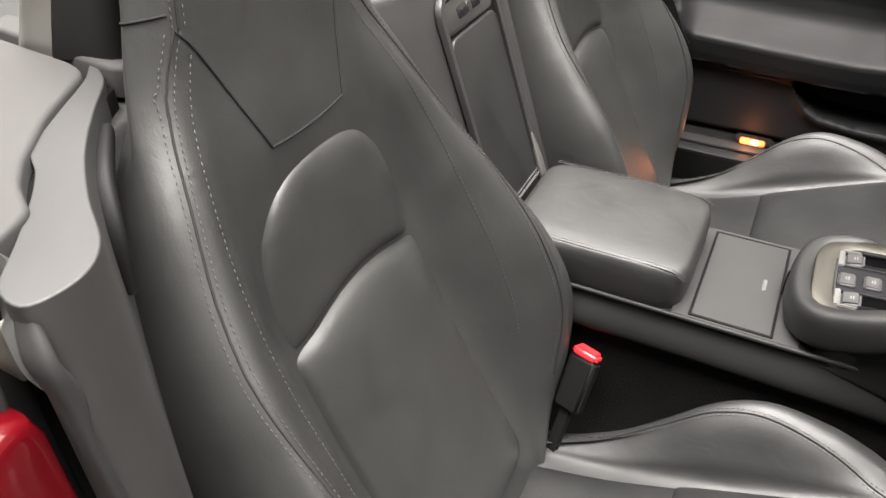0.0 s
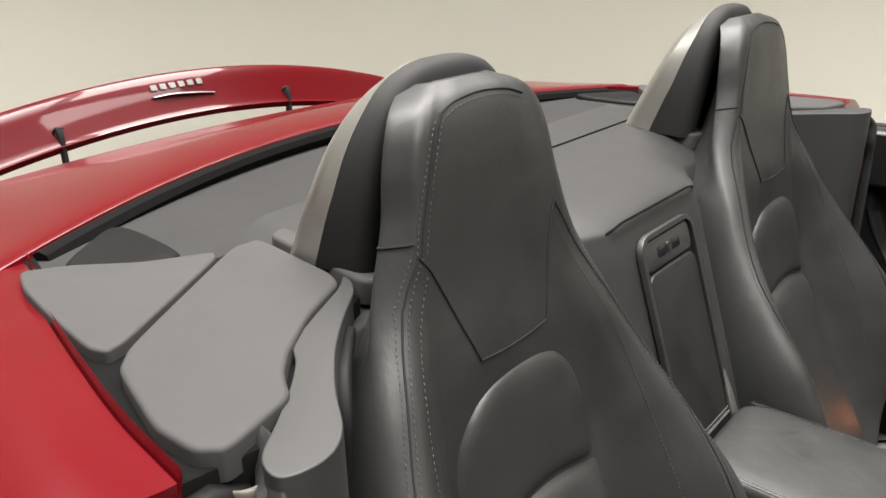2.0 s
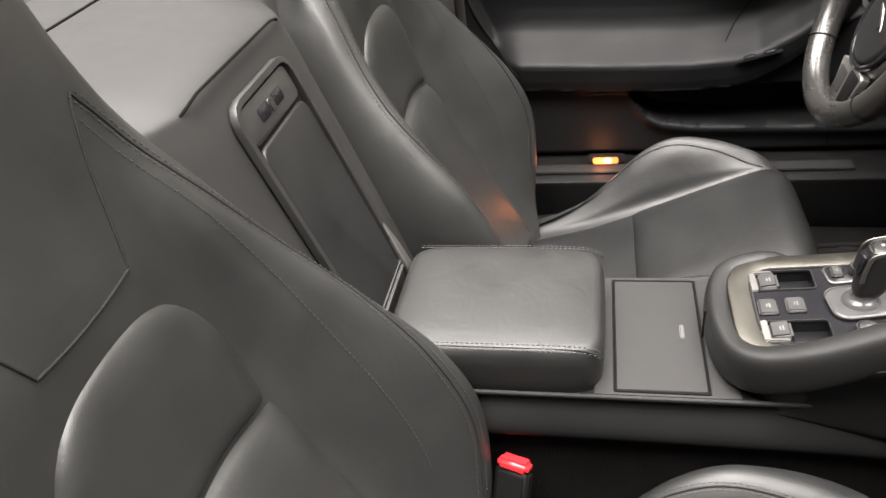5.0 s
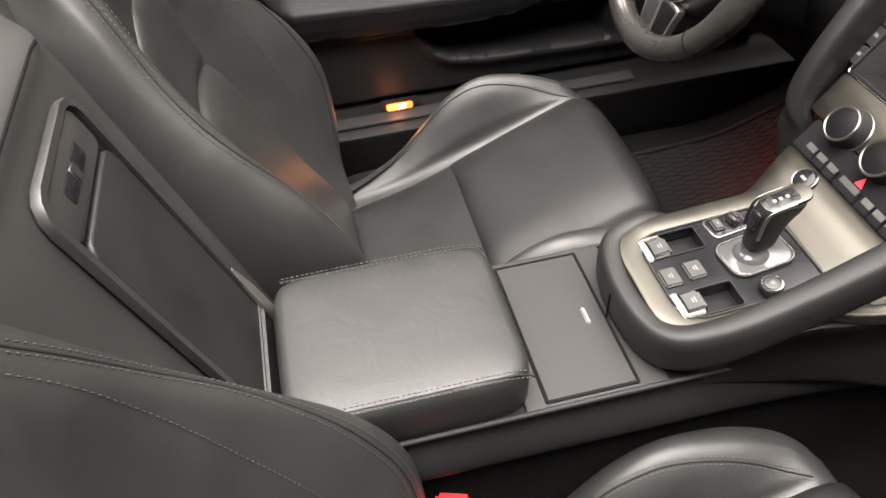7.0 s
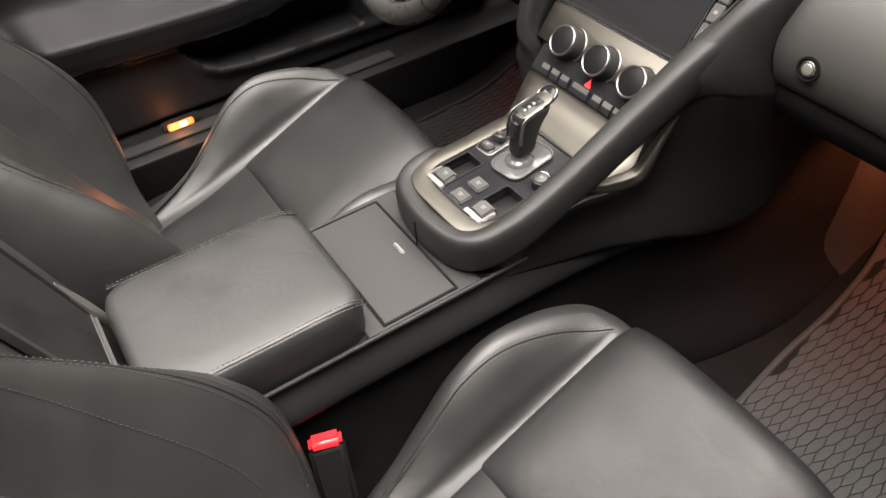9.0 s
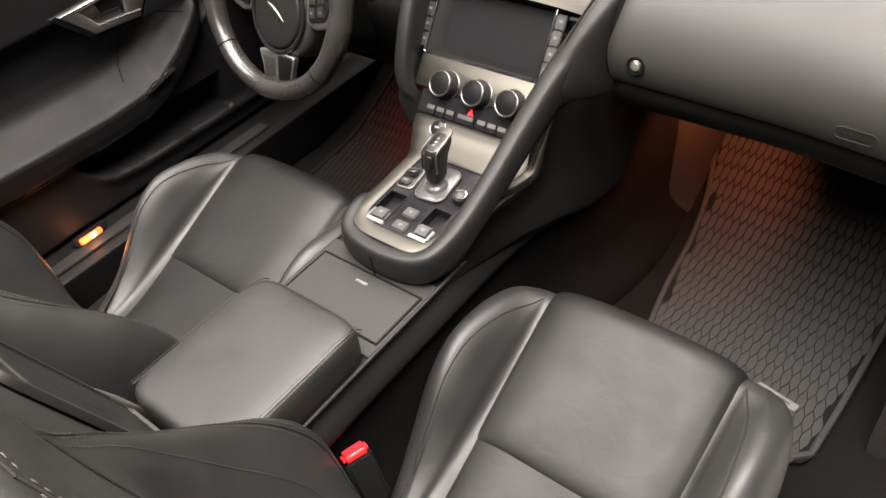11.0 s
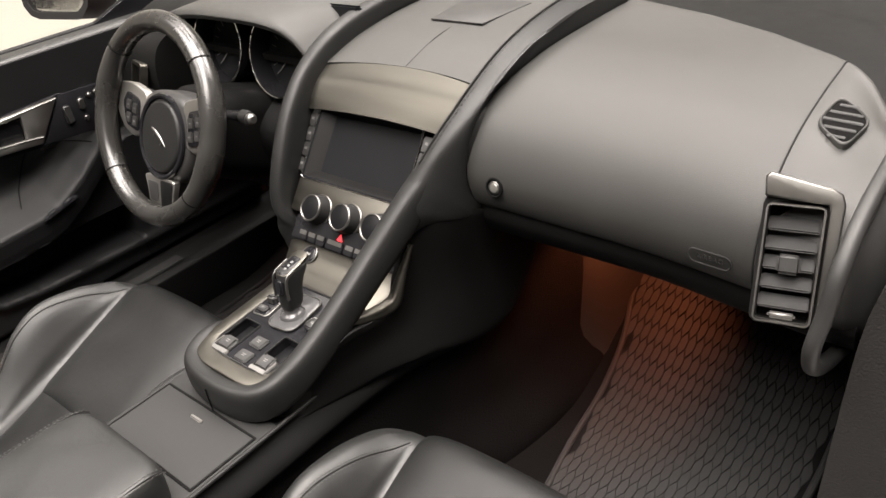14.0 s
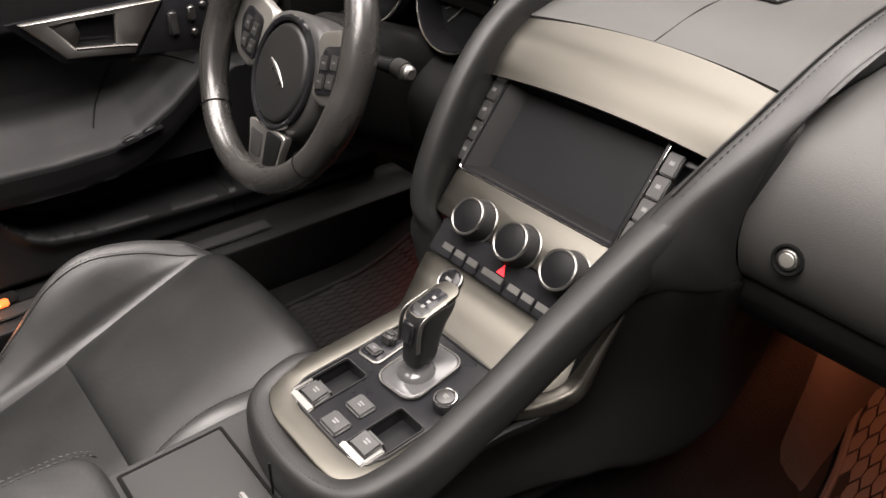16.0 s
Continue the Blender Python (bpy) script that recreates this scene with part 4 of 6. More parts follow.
def hug(points, rows, lift):
    """Moves a run of points onto a closed lofted body, lifted along its normals."""
    turn = np.concatenate([rows[:, -1:], rows, rows[:, :1]], 1)
    nrm = np.cross(np.gradient(rows, axis=0), np.gradient(turn, axis=1)[:, 1:-1])
    nrm /= np.linalg.norm(nrm, axis=2, keepdims=True) + 1e-9
    if (nrm * (rows - rows.mean(1, keepdims=True))).sum() < 0:
        nrm = -nrm
    flat, nrm, out = rows.reshape(-1, 3), nrm.reshape(-1, 3), []
    for q in np.asarray(points, float):
        for _ in range(3):
            d = ((flat - q) ** 2).sum(1)
            i = np.argpartition(d, 4)[:4]
            w = 1 / (d[i] + 1e-6)
            n = (nrm[i] * w[:, None]).sum(0)
            n /= np.linalg.norm(n)
            q = q - n * float((((q - flat[i]) * n).sum(1) * w).sum() / w.sum())
        out.append(q + n * lift)
    return np.array(out)


def insert_rows(surface, width_at, lo, hi, rise, roll, n=40, m=36, shift=(0.0, 0.0)):
    """An upholstered insert laid on a surface: half width by the run from lo(u) to hi(u), with rolled edges."""
    rows = []
    for v in np.linspace(0, 1, m):
        row = []
        for u in np.linspace(-1, 1, n):
            z = lo(u) * (1 - v) + hi(u) * v + shift[1]
            edge = (1 - abs(u) ** 8) ** 0.5 * (1 - v ** roll[1]) ** 0.5 * (1 - (1 - v) ** roll[0]) ** 0.5
            row.append(surface.at(u * width_at(v) + shift[0], z, -0.006 + rise * edge))
        rows.append(row)
    return rows


def cushion_loop(y, half, top, bolster, drop):
    """A section of the seat cushion across the car."""
    side = half - 0.030
    pts = [(0.0, 0.0), (0.075, 0.0), (0.128, -0.002), (0.143, bolster * 0.36), (0.162, bolster * 0.84), (side, bolster), (half - 0.008, bolster * 0.72 - 0.004), (half, bolster * 0.1 - 0.018), (half - 0.006, -0.06), (half - 0.02, -drop), (0.10, -drop - 0.005)]
    loop = pts + [(0.0, -drop - 0.005)] + [(-x, z) for x, z in pts[:0:-1]]
    return [(x, y, top + z) for x, z in loop]


CUSHION = ((-0.19, 0.150, 0.384, 0.004, 0.07), (-0.13, 0.168, 0.392, 0.010, 0.08), (-0.05, 0.190, 0.410, 0.022, 0.09), (0.0, 0.202, 0.427, 0.046, 0.11), (0.05, 0.211, 0.446, 0.075, 0.13), (0.10, 0.215, 0.465, 0.078, 0.14), (0.16, 0.213, 0.488, 0.050, 0.15), (0.205, 0.204, 0.505, 0.020, 0.15), (0.232, 0.190, 0.512, 0.002, 0.15), (0.254, 0.174, 0.500, -0.006, 0.14), (0.267, 0.155, 0.474, -0.008, 0.11), (0.272, 0.125, 0.436, -0.006, 0.07))


def seat(label, x, shift=(0.0, 0.0)):
    """A sports seat with an integrated head restraint, facing forward."""
    s = thing("sports_seat", label, "seat", "pair of sports seats")
    # backrest
    rows = spline(np.stack([spline(back_loop(r), 120, True) for r in BACK]), 110)
    back = part("backrest", skin(rows), LEATHER, s, "black leather backrest with deep side bolsters", 60)
    front = Surface(np.concatenate([rows[:, :38], rows[:, -38:]], 1), 1, 1)
    line = lambda pts, n=60, lift=0.0007, body_rows=rows: hug([front.at(a, b) for a, b in spline(pts, n)], body_rows, lift)  # noqa: E731
    fold = lambda u: 0.728 - 0.022 * u * u  # noqa: E731
    arch = [(0.0, 0.100), (0.3, 0.103), (0.55, 0.099), (0.72, 0.089), (0.85, 0.075), (0.93, 0.061), (1.0, 0.038)]
    wide = spline([w for _, w in arch], 200)
    upper = part("upper_pad", slab(insert_rows(front, lambda v: float(np.interp(v, np.interp(np.linspace(0, 6, 200), range(7), [q for q, _ in arch]), wide)), fold, lambda u: 0.850 - 0.003 * u * u, 0.014, (20, 9), m=44, shift=shift), 0.02), LEATHER, back, "padded upper insert")
    lower = part("lower_pad", slab(insert_rows(front, lambda v: 0.108 - 0.003 * v, lambda u: 0.43, lambda u: fold(u) - 0.001, 0.021, (20, 16), m=60, shift=shift), 0.02), LEATHER, back, "padded lower insert")
    for sx in (-1, 1):
        part("seam", tube(line([(sx * 0.049, 0.872), (sx * 0.061, 0.903), (sx * 0.075, 0.940), (sx * 0.085, 0.962), (sx * 0.093, 0.974)]), 0.0009, 6), FOLD, back)
        part("seam", tube(line([(sx * a, b) for a, b in SIDE_SEAM], 90, 0.0003), 0.0010, 6), FOLD, back)
        for dx in (-0.0042, 0.0042):
            part("stitching", stitches(line([(sx * (a + dx), b) for a, b in SIDE_SEAM], 90, 0.0009)), THREAD, back)
        part("stitching", stitches(line([(sx * a, b) for a, b in INNER_STITCH], 60, 0.0009)), THREAD, back)
    head = [(0.090, 0.974), (0.081, 1.005), (0.069, 1.038), (0.057, 1.064), (0.046, 1.078)]
    part("seam", tube(line(head, 40), 0.0008, 6), FOLD, back)
    for dx in (-0.0042, 0.0042):
        part("stitching", stitches(line([(a + dx, b) for a, b in head], 40, 0.0009)), THREAD, back)
    part("seam", tube(line([(-0.049, 0.872), (-0.02, 0.8695), (0.0, 0.869), (0.02, 0.8695), (0.049, 0.872)]), 0.0009, 6), FOLD, back)
    crown = [(-0.062, 1.078), (-0.040, 1.0845), (-0.008, 1.087), (0.026, 1.0845), (0.046, 1.078)]
    part("seam", tube(line(crown, 50), 0.0008, 6), FOLD, back)
    part("stitching", stitches(line([(a * 0.97, b - 0.004) for a, b in crown], 50, 0.0006)), THREAD, back)
    ring = rows[int(np.argmin(np.abs(rows[:, 0, 2] - 0.982)))]
    side = [p for p in ring[:60] if abs(p[0]) > 0.092 and p[1] > -0.400]
    part("seam", tube(np.array(side) + (0.0006, 0.0004, 0), 0.0009, 6), FOLD, back)
    # cushion
    rows = spline(np.stack([spline(cushion_loop(*r), 108, True) for r in CUSHION]), 84)
    base = part("cushion", skin(rows), BOLSTER, s, "black leather cushion with raised side bolsters", 60)
    top = Surface(np.concatenate([rows[:, :44], rows[:, -44:]], 1), 2, 1)

    def flat_pad(lo, hi, rise, w0, w1, crown_front):
        out = []
        for v in np.linspace(0, 1, 44):
            y = lo + (hi - lo) * v
            out.append([top.at(u * (w0 + (w1 - w0) * v), y, -0.006 + (rise + crown_front * v * v * (1 - u * u)) * (1 - abs(u) ** 8) ** 0.5 * (1 - (1 - v) ** 14) ** 0.5) for u in np.linspace(-1, 1, 40)])
        return out

    part("rear_pad", slab(flat_pad(-0.16, 0.034, 0.012, 0.118, 0.126, 0.0), -0.02), PAD_LEATHER, base, "rear seat pad")
    front_pad = flat_pad(0.030, 0.232, 0.019, 0.127, 0.134, 0.008)
    last = np.array(front_pad[-1])
    roll = [last + np.array((0, dy, dz)) for dy, dz in ((0.010, -0.001), (0.020, -0.006), (0.029, -0.018), (0.035, -0.040), (0.036, -0.08))]
    part("front_pad", slab(np.concatenate([np.array(front_pad)[:-1], spline([last] + roll, 16)]), -0.02), PAD_LEATHER, base, "long front seat pad")
    for sx in (-1, 1):
        run = hug([top.at(a, b) for a, b in spline([(sx * 0.156, -0.12), (sx * 0.166, -0.03), (sx * 0.172, 0.05), (sx * 0.168, 0.12), (sx * 0.158, 0.18), (sx * 0.139, 0.228)], 80)], rows, 0.0004)
        part("seam", tube(run, 0.001, 6), FOLD, base)
        for dx in (-0.0042, 0.0042):
            part("stitching", stitches(hug(run + (sx * dx, 0, 0), rows, 0.0009)), THREAD, base)
    # plinth
    part("plinth", loft([[(sx * w, y, z) for sx, y in ((-1, y0), (-1, y1), (1, y1), (1, y0))] for w, y0, y1, z in ((0.17, -0.20, 0.22, 0.305), (0.18, -0.22, 0.23, 0.33), (0.19, -0.21, 0.24, 0.37))], 40, 10), PLASTIC, s, "black plastic seat plinth")
    s.matrix_world = pose(x, 0, 0)
    return s


seat("black leather passenger sports seat with stitched bolsters", 0.307, (0.003, 0.0))
seat("black leather driver sports seat lit warm by the sill lamp", -0.344, (0.004, -0.014))


def buckle(x, y, z, rz):
    b = thing("belt_buckle", "black seat belt buckle with a red release button", "seat belt", "belt buckles")
    b.matrix_world = pose(x, y, z, -22, 0, rz)
    part("housing", box((0.036, 0.020, 0.075), Matrix.Translation((0, 0, -0.030)), 0.005, 3), PLASTIC, b)
    part("release_button", box((0.033, 0.019, 0.012), Matrix.Translation((0, 0, 0.010)), 0.004, 3), RED, b, "red release button")
    part("stalk", box((0.016, 0.006, 0.16), Matrix.Translation((0, 0, -0.14)), 0.002), PLASTIC, b)
    return b


buckle(0.119, -0.100, 0.515, 72)
buckle(-0.117, -0.11, 0.49, 0)

# ---------- floor mats ----------
def floor_mat(label, x0, x1, y0, y1, flip):
    """A rubber-backed mat with a raised net of long six-sided cells."""
    m = thing("floor_mat", label, "floor mat", "pair of floor mats")
    lift = 0.012

    def outline(y):
        """The inner edge follows the tunnel, the outer one the sill."""
        inner = float(spline_at([(0.28, 0.264), (0.37, 0.250), (0.50, 0.228), (0.60, 0.222), (0.68, 0.211), (0.76, 0.188), (0.84, 0.178), (0.95, 0.175)], y))
        outer = float(lerp([(0.28, 0.528), (0.40, 0.538), (0.60, 0.550), (0.95, 0.56)], y))
        return (inner, outer) if flip > 0 else (-outer, -inner)

    ys = np.linspace(y0, y1, 60)
    rows = []
    for i, y in enumerate(ys):
        a, b = outline(y)
        r = 0.03 * (1 - math.sqrt(max(0, 1 - max(0, 1 - (y - y0) / 0.03) ** 2)))
        rows.append([(a + r + (b - a - 2 * r) * u, y, floor_z(y) + lift) for u in np.linspace(0, 1, 24)])
    part("mat_base", slab(rows, -0.006), GROOVE, m, "dark rubber mat base")
    # cells: the near ones one by one, the rest as one relief
    wx, wy = 0.0126, 0.044
    w, h, flank = wx * 0.45, wy * 0.474, 0.30
    rise = wy / 2 * (1 + flank)
    hexa = [(0, h), (w, h * flank), (w, -h * flank), (0, -h), (-w, -h * flank), (-w, h * flank)]
    shared, rest, made, left = None, bmesh.new(), 0, x0 - 0.02
    for j in range(int((y1 - y0) / rise) + 2):
        y = y0 + 0.018 + j * rise
        if y > y1 - 0.015:
            break
        a, b = outline(y)
        tilt = Matrix.Rotation(math.atan((floor_z(y + 0.01) - floor_z(y - 0.01)) / 0.02), 4, "X")
        for i in range(int((x1 - left) / wx) + 12):
            x = left + (i + 0.5 * (j % 2)) * wx
            if x > b - 0.012 or x < a + 0.012:
                continue
            at = Matrix.Translation((x, y, floor_z(y) + lift)) @ tilt
            if flip > 0 and made < 290:
                if shared is None:
                    shared = part("mat_cell", skin([[(p * 1.08, q * 1.04, -0.001) for p, q in hexa], [(p, q, 0.0028) for p, q in hexa]]), MAT, m, "", 30)
                    ob = shared
                else:
                    ob = new("mat_cell", shared.data)
                    ob.parent = m
                ob.matrix_local = at
                made += 1
            else:
                skin([[tuple(at @ Vector((p * 1.08, q * 1.04, -0.001))) for p, q in hexa], [tuple(at @ Vector((p, q, 0.0028))) for p, q in hexa]], True, True, rest)
    if rest.verts:
        tagged(part("mat_relief", rest, MAT if flip > 0 else MAT_SHADED, m, "raised mat relief", 30), kind="stuff")
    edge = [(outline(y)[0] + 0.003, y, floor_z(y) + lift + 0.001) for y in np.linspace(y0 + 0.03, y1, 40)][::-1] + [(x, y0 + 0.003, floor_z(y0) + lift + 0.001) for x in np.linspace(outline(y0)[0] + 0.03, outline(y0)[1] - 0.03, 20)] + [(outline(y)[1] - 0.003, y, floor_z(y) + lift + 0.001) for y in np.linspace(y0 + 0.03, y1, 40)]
    part("mat_binding", tube(edge, 0.005, 8), MAT if flip > 0 else MAT_SHADED, m, "raised mat edge")
    return m


mat1 = floor_mat("grey rubber floor mat with a net of long cells", 0.175, 0.56, 0.282, 0.92, 1)
plate = part("mat_plate", box((0.062, 0.014, 0.002), pose(0.458, 0.3745, 0.3325, 0, 0, -11), 0.001), MARK, mat1, "small pale metal plate")
part("plate_bars", box((0.040, 0.0025, 0.0006), pose(0.458, 0.3745, 0.3338, 0, 0, -11), 0), BUTTON, plate)
# same mat on the driver side, coloured darker for the shade down there
floor_mat("floor mat in the driver footwell, its shade put into the colour", -0.56, -0.175, 0.285, 0.92, -1)

# the lining beside the tunnel, the footwell bulkhead and the lamps
part("tunnel_lining", slab([[(x + 0.022 * float(smooth(0.60, 0.80, y)) - 0.024 * float(smooth(0.66, 0.603, y)), y, z) for x, z in spline([(0.212, 0.325), (0.186, 0.37), (0.170, 0.45), (0.163, 0.54), (0.160, 0.665)], 20)] for y in np.linspace(0.603, 0.96, 20)], 0.006), KICK, body, "carpeted tunnel lining lit orange by the footwell lamp")
part("footwell_wall", slab([[(x, y, z) for y, z in spline([(0.90, 0.42), (0.98, 0.52), (1.02, 0.70), (1.03, 0.80)], 14)] for x in np.linspace(-0.68, 0.66, 12)], 0.02), CARPET, body, "carpeted footwell bulkhead")
spot("footwell_lamp", (0.275, 0.690, 0.650), (-3, 30, 0), 6.5, (1.0, 0.27, 0.11), 118)
spot("footwell_lamp", (-0.28, 0.66, 0.63), (10, -8, 0), 15.0, (1.0, 0.10, 0.05), 120)

# ---------- steering wheel ----------
WHEEL = Matrix.Translation((-0.343, 0.307, 0.814)) @ pose(0, 0, 0, 90 - 22.5)   # local z towards the driver
wheel = thing("steering_wheel", "three-spoke black leather steering wheel with metal inlays", "steering wheel")
wheel.matrix_world = WHEEL


def wheel_rim():
    a = np.linspace(0, 2 * math.pi, 96, endpoint=False)
    rows = []
    for t in a:
        thick = 0.0155 + 0.0018 * math.exp(-((abs(math.atan2(math.sin(t), abs(math.cos(t)))) - 0.25) / 0.25) ** 2)
        c = np.array((math.cos(t), math.sin(t), 0))
        rows.append([tuple(c * (0.1405 + thick * math.cos(p)) + np.array((0, 0, thick * 1.08 * math.sin(p)))) for p in np.linspace(0, 2 * math.pi, 20, endpoint=False)])
    rows.append(rows[0])
    return part("rim", skin(np.array(rows), True, False), RIM, wheel, "black leather wheel rim")


rim = wheel_rim()
for deg in (42, 138, 222, 318):
    t = radians(deg)
    loop = [(math.cos(t) * (0.1405 + 0.0168 * math.cos(p)), math.sin(t) * (0.1405 + 0.0168 * math.cos(p)), 0.0178 * math.sin(p)) for p in np.linspace(0, 2 * math.pi, 20, endpoint=False)]
    part("seam", tube(loop, 0.0007, 5, True, up=(0.3, 0.2, 1)), SEAM, rim)
HUB = pose(0, 0, -0.012)
shield = spline([(-0.050, 0.036), (0.0, 0.044), (0.050, 0.036), (0.072, 0.004), (0.068, -0.040), (0.046, -0.080), (0.0, -0.094), (-0.046, -0.080), (-0.068, -0.040), (-0.072, 0.004)], 60, True)
part("hub", solid([tuple(p) for p in shield], -0.045, 0.0, 0.016, 6, HUB), HUB_SKIN, wheel, "black soft wheel hub")
PAD = pose(0, -0.024, 0)
disc = [(0.0500 * math.cos(a), 0.0545 * math.sin(a)) for a in np.linspace(0, 2 * math.pi, 48, endpoint=False)]
pad = part("airbag_pad", solid(disc, -0.020, -0.0060, 0.006, 5, PAD), PANEL_LEATHER, wheel, "round airbag pad")
part("pad_ring", tube([(x * 1.10, -0.024 + y * 1.10, -0.0105) for x, y in disc], 0.0042, 8, True), GLOSS, pad, "gloss black pad ring")
badge = bmesh.new()
beam([(-0.019, -0.013, -0.005), (-0.008, -0.018, -0.0048), (0.006, -0.027, -0.0048), (0.017, -0.036, -0.005)], (0.003, 0.006, 0.0055, 0.002), (0.002, 0.003, 0.003, 0.001), 14, 2.0, (0, 0, 1), 10, badge)
beam([(-0.010, -0.018, -0.005), (-0.013, -0.024, -0.005)], (0.003, 0.001), (0.002, 0.001), 4, 2.0, (0, 0, 1), 8, badge)
beam([(0.008, -0.029, -0.005), (0.004, -0.036, -0.005)], (0.003, 0.001), (0.002, 0.001), 4, 2.0, (0, 0, 1), 8, badge)
part("badge", badge, SATIN, pad, "small chrome badge shape")
for sx in (-1, 1):
    arm = rounded_corners([(sx * x, y) for x, y in ((0.046, 0.034), (0.085, 0.045), (0.130, 0.043), (0.136, 0.016), (0.128, -0.008), (0.108, -0.028), (0.080, -0.037), (0.058, -0.030))], 0.25, 5)
    spoke = part("spoke", solid(arm, -0.024, -0.0125, 0.003, 3), SILVER, wheel, "satin metal spoke arm")
    part("switch_pack", solid(rounded_corners([(sx * x, y) for x, y in ((0.064, 0.022), (0.100, 0.031), (0.111, 0.014), (0.100, -0.020), (0.066, -0.028))], 0.2, 4), -0.016, -0.0098, 0.0015, 2), GLOSS, spoke, "black switch pack")
    for k in range(4):
        cx, cy = sx * (0.0735 + 0.0175 * (k % 2)), -0.0125 + 0.0195 * (k // 2) + 0.004 * (k % 2)
        part("wheel_button", box((0.0145, 0.0155, 0.003), pose(cx, cy, -0.0092, 0, 0, sx * 8), 0.0012), BUTTON, spoke)
        part("mark", box((0.0042, 0.0018, 0.0004), pose(cx, cy, -0.0075, 0, 0, sx * 8), 0), MARK, spoke)
TILT = pose(0, -0.1, -0.010, 6) @ Matrix.Translation((0, 0.1, 0))
low = part("lower_spoke", solid(rounded_corners([(-0.041, -0.084), (0.041, -0.084), (0.033, -0.110), (0.031, -0.134), (-0.031, -0.134), (-0.033, -0.110)], 0.2, 4), -0.010, 0.0, 0.002, 3, TILT), SILVER, wheel, "satin metal lower spoke")
part("spoke_inlay", solid(rounded_corners([(-0.031, -0.094), (-0.004, -0.094), (-0.004, -0.124), (-0.025, -0.124)], 0.12, 3), -0.002, 0.0012, 0.0006, 2, TILT), TRIM_GREY, low, "dark grey spoke inlay")
part("spoke_inlay", solid(rounded_corners([(0.004, -0.088), (0.036, -0.088), (0.029, -0.130), (0.004, -0.130)], 0.12, 3), -0.002, 0.0014, 0.0006, 2, TILT), PLASTIC, low, "black spoke inlay")
# column and stalks
column = thing("steering_column", "black steering column shroud with two control stalks", "steering column")
column.matrix_world = WHEEL
part("shroud", loft([[(x * k, y * k2 - 0.015, z) for x, y in rounded(0.12, 0.13, 0.035, 5)] for z, k, k2 in ((-0.05, 0.85, 0.8), (-0.065, 0.98, 1.0), (-0.12, 1.05, 1.1), (-0.26, 1.15, 1.3))], 40, 16), PLASTIC, column)
for sx in (-1, 1):
    st = part("stalk", beam([(sx * 0.04, 0.018, -0.070), (sx * 0.08, 0.022, -0.066), (sx * 0.126, 0.026, -0.058)], (0.012, 0.014, 0.018), (0.010, 0.012, 0.018), 20, 2.4), GLOSS, column, "black control stalk")
    part("stalk_barrel", loft([[(sx * (0.126 + u), 0.026 + r * math.cos(a), -0.058 + u * 0.25 + r * math.sin(a)) for a in np.linspace(0, 2 * math.pi, 14, endpoint=False)] for u, r in ((0.0, 0.010), (0.010, 0.0105), (0.022, 0.010))], 20, 8), BUTTON, st)
    part("stalk_cap", loft([[(sx * (0.148 + u), 0.026 + r * math.cos(a), -0.0525 + r * math.sin(a)) for a in np.linspace(0, 2 * math.pi, 14, endpoint=False)] for u, r in ((0.0, 0.0085), (0.006, 0.008), (0.009, 0.005))], 20, 8), SATIN, st, "silver stalk cap")

# ---------- instrument binnacle and driver side of the dashboard ----------
cluster = thing("instrument_binnacle", "hooded instrument binnacle with two dark dials", "instruments")
hood_rows = []
for x in np.linspace(-0.56, -0.165, 40):
    q = (x + 0.335) / 0.17
    top = 0.930 - 0.020 * abs(q) ** 2.6 - 0.03 * max(0.0, q) ** 8
    hood_rows.append([(x, y, z) for y, z in spline([(0.452 + 0.012 * q * q, top - 0.012), (0.450 + 0.012 * q * q, top - 0.003), (0.475, top + 0.004), (0.56, top + 0.006), (0.68, top + 0.001), (0.80, 0.90)], 26)])
part("hood", slab(hood_rows, 0.012), VINYL, cluster, "dark soft binnacle hood")
part("backing", box((0.40, 0.012, 0.15), pose(-0.345, 0.545, 0.85, -14), 0.003), SCREEN, cluster)
part("lower_shelf", slab([[(x, y, z) for y, z in spline([(0.535, 0.80), (0.48, 0.792), (0.445, 0.775), (0.43, 0.74), (0.45, 0.66), (0.50, 0.60)], 20)] for x in np.linspace(-0.60, -0.160, 20)], -0.012), PLASTIC, cluster, "dark lower dashboard on the driver side")
for cx in (-0.412, -0.262):
    D = pose(cx, 0.505, 0.857, 90 - 16)
    dial = part("dial", loft([[tuple(D @ Vector((r * math.cos(a), r * math.sin(a), z))) for a in np.linspace(0, 2 * math.pi, 32, endpoint=False)] for r, z in ((0.064, 0.0), (0.066, 0.012), (0.063, 0.022), (0.060, 0.020), (0.054, -0.008))], 48, 20, True, False), GLOSS, cluster, "deep gloss black dial cowl")
    part("dial_ring", tube([tuple(D @ Vector((0.0635 * math.cos(a), 0.0635 * math.sin(a), 0.0215))) for a in np.linspace(0, 2 * math.pi, 48, endpoint=False)], 0.0017, 6, True), CHROME, dial, "chrome dial ring")
    part("dial_face", prism(ring_outline(0.055, 40), D @ Matrix.Translation((0, 0, -0.010)), 0.002, 0.0005), SCREEN, dial)
    for k in range(15):
        a = radians(225 - 270 * k / 14)
        part("tick", box((0.010, 0.0016, 0.0006), D @ pose(0.042 * math.cos(a), 0.042 * math.sin(a), -0.0072, 0, 0, math.degrees(a)), 0), MARK, dial)
    part("needle", box((0.036, 0.0018, 0.0012), D @ pose(-0.012, -0.014, -0.0055, 0, 0, 228), 0), MARK, dial)
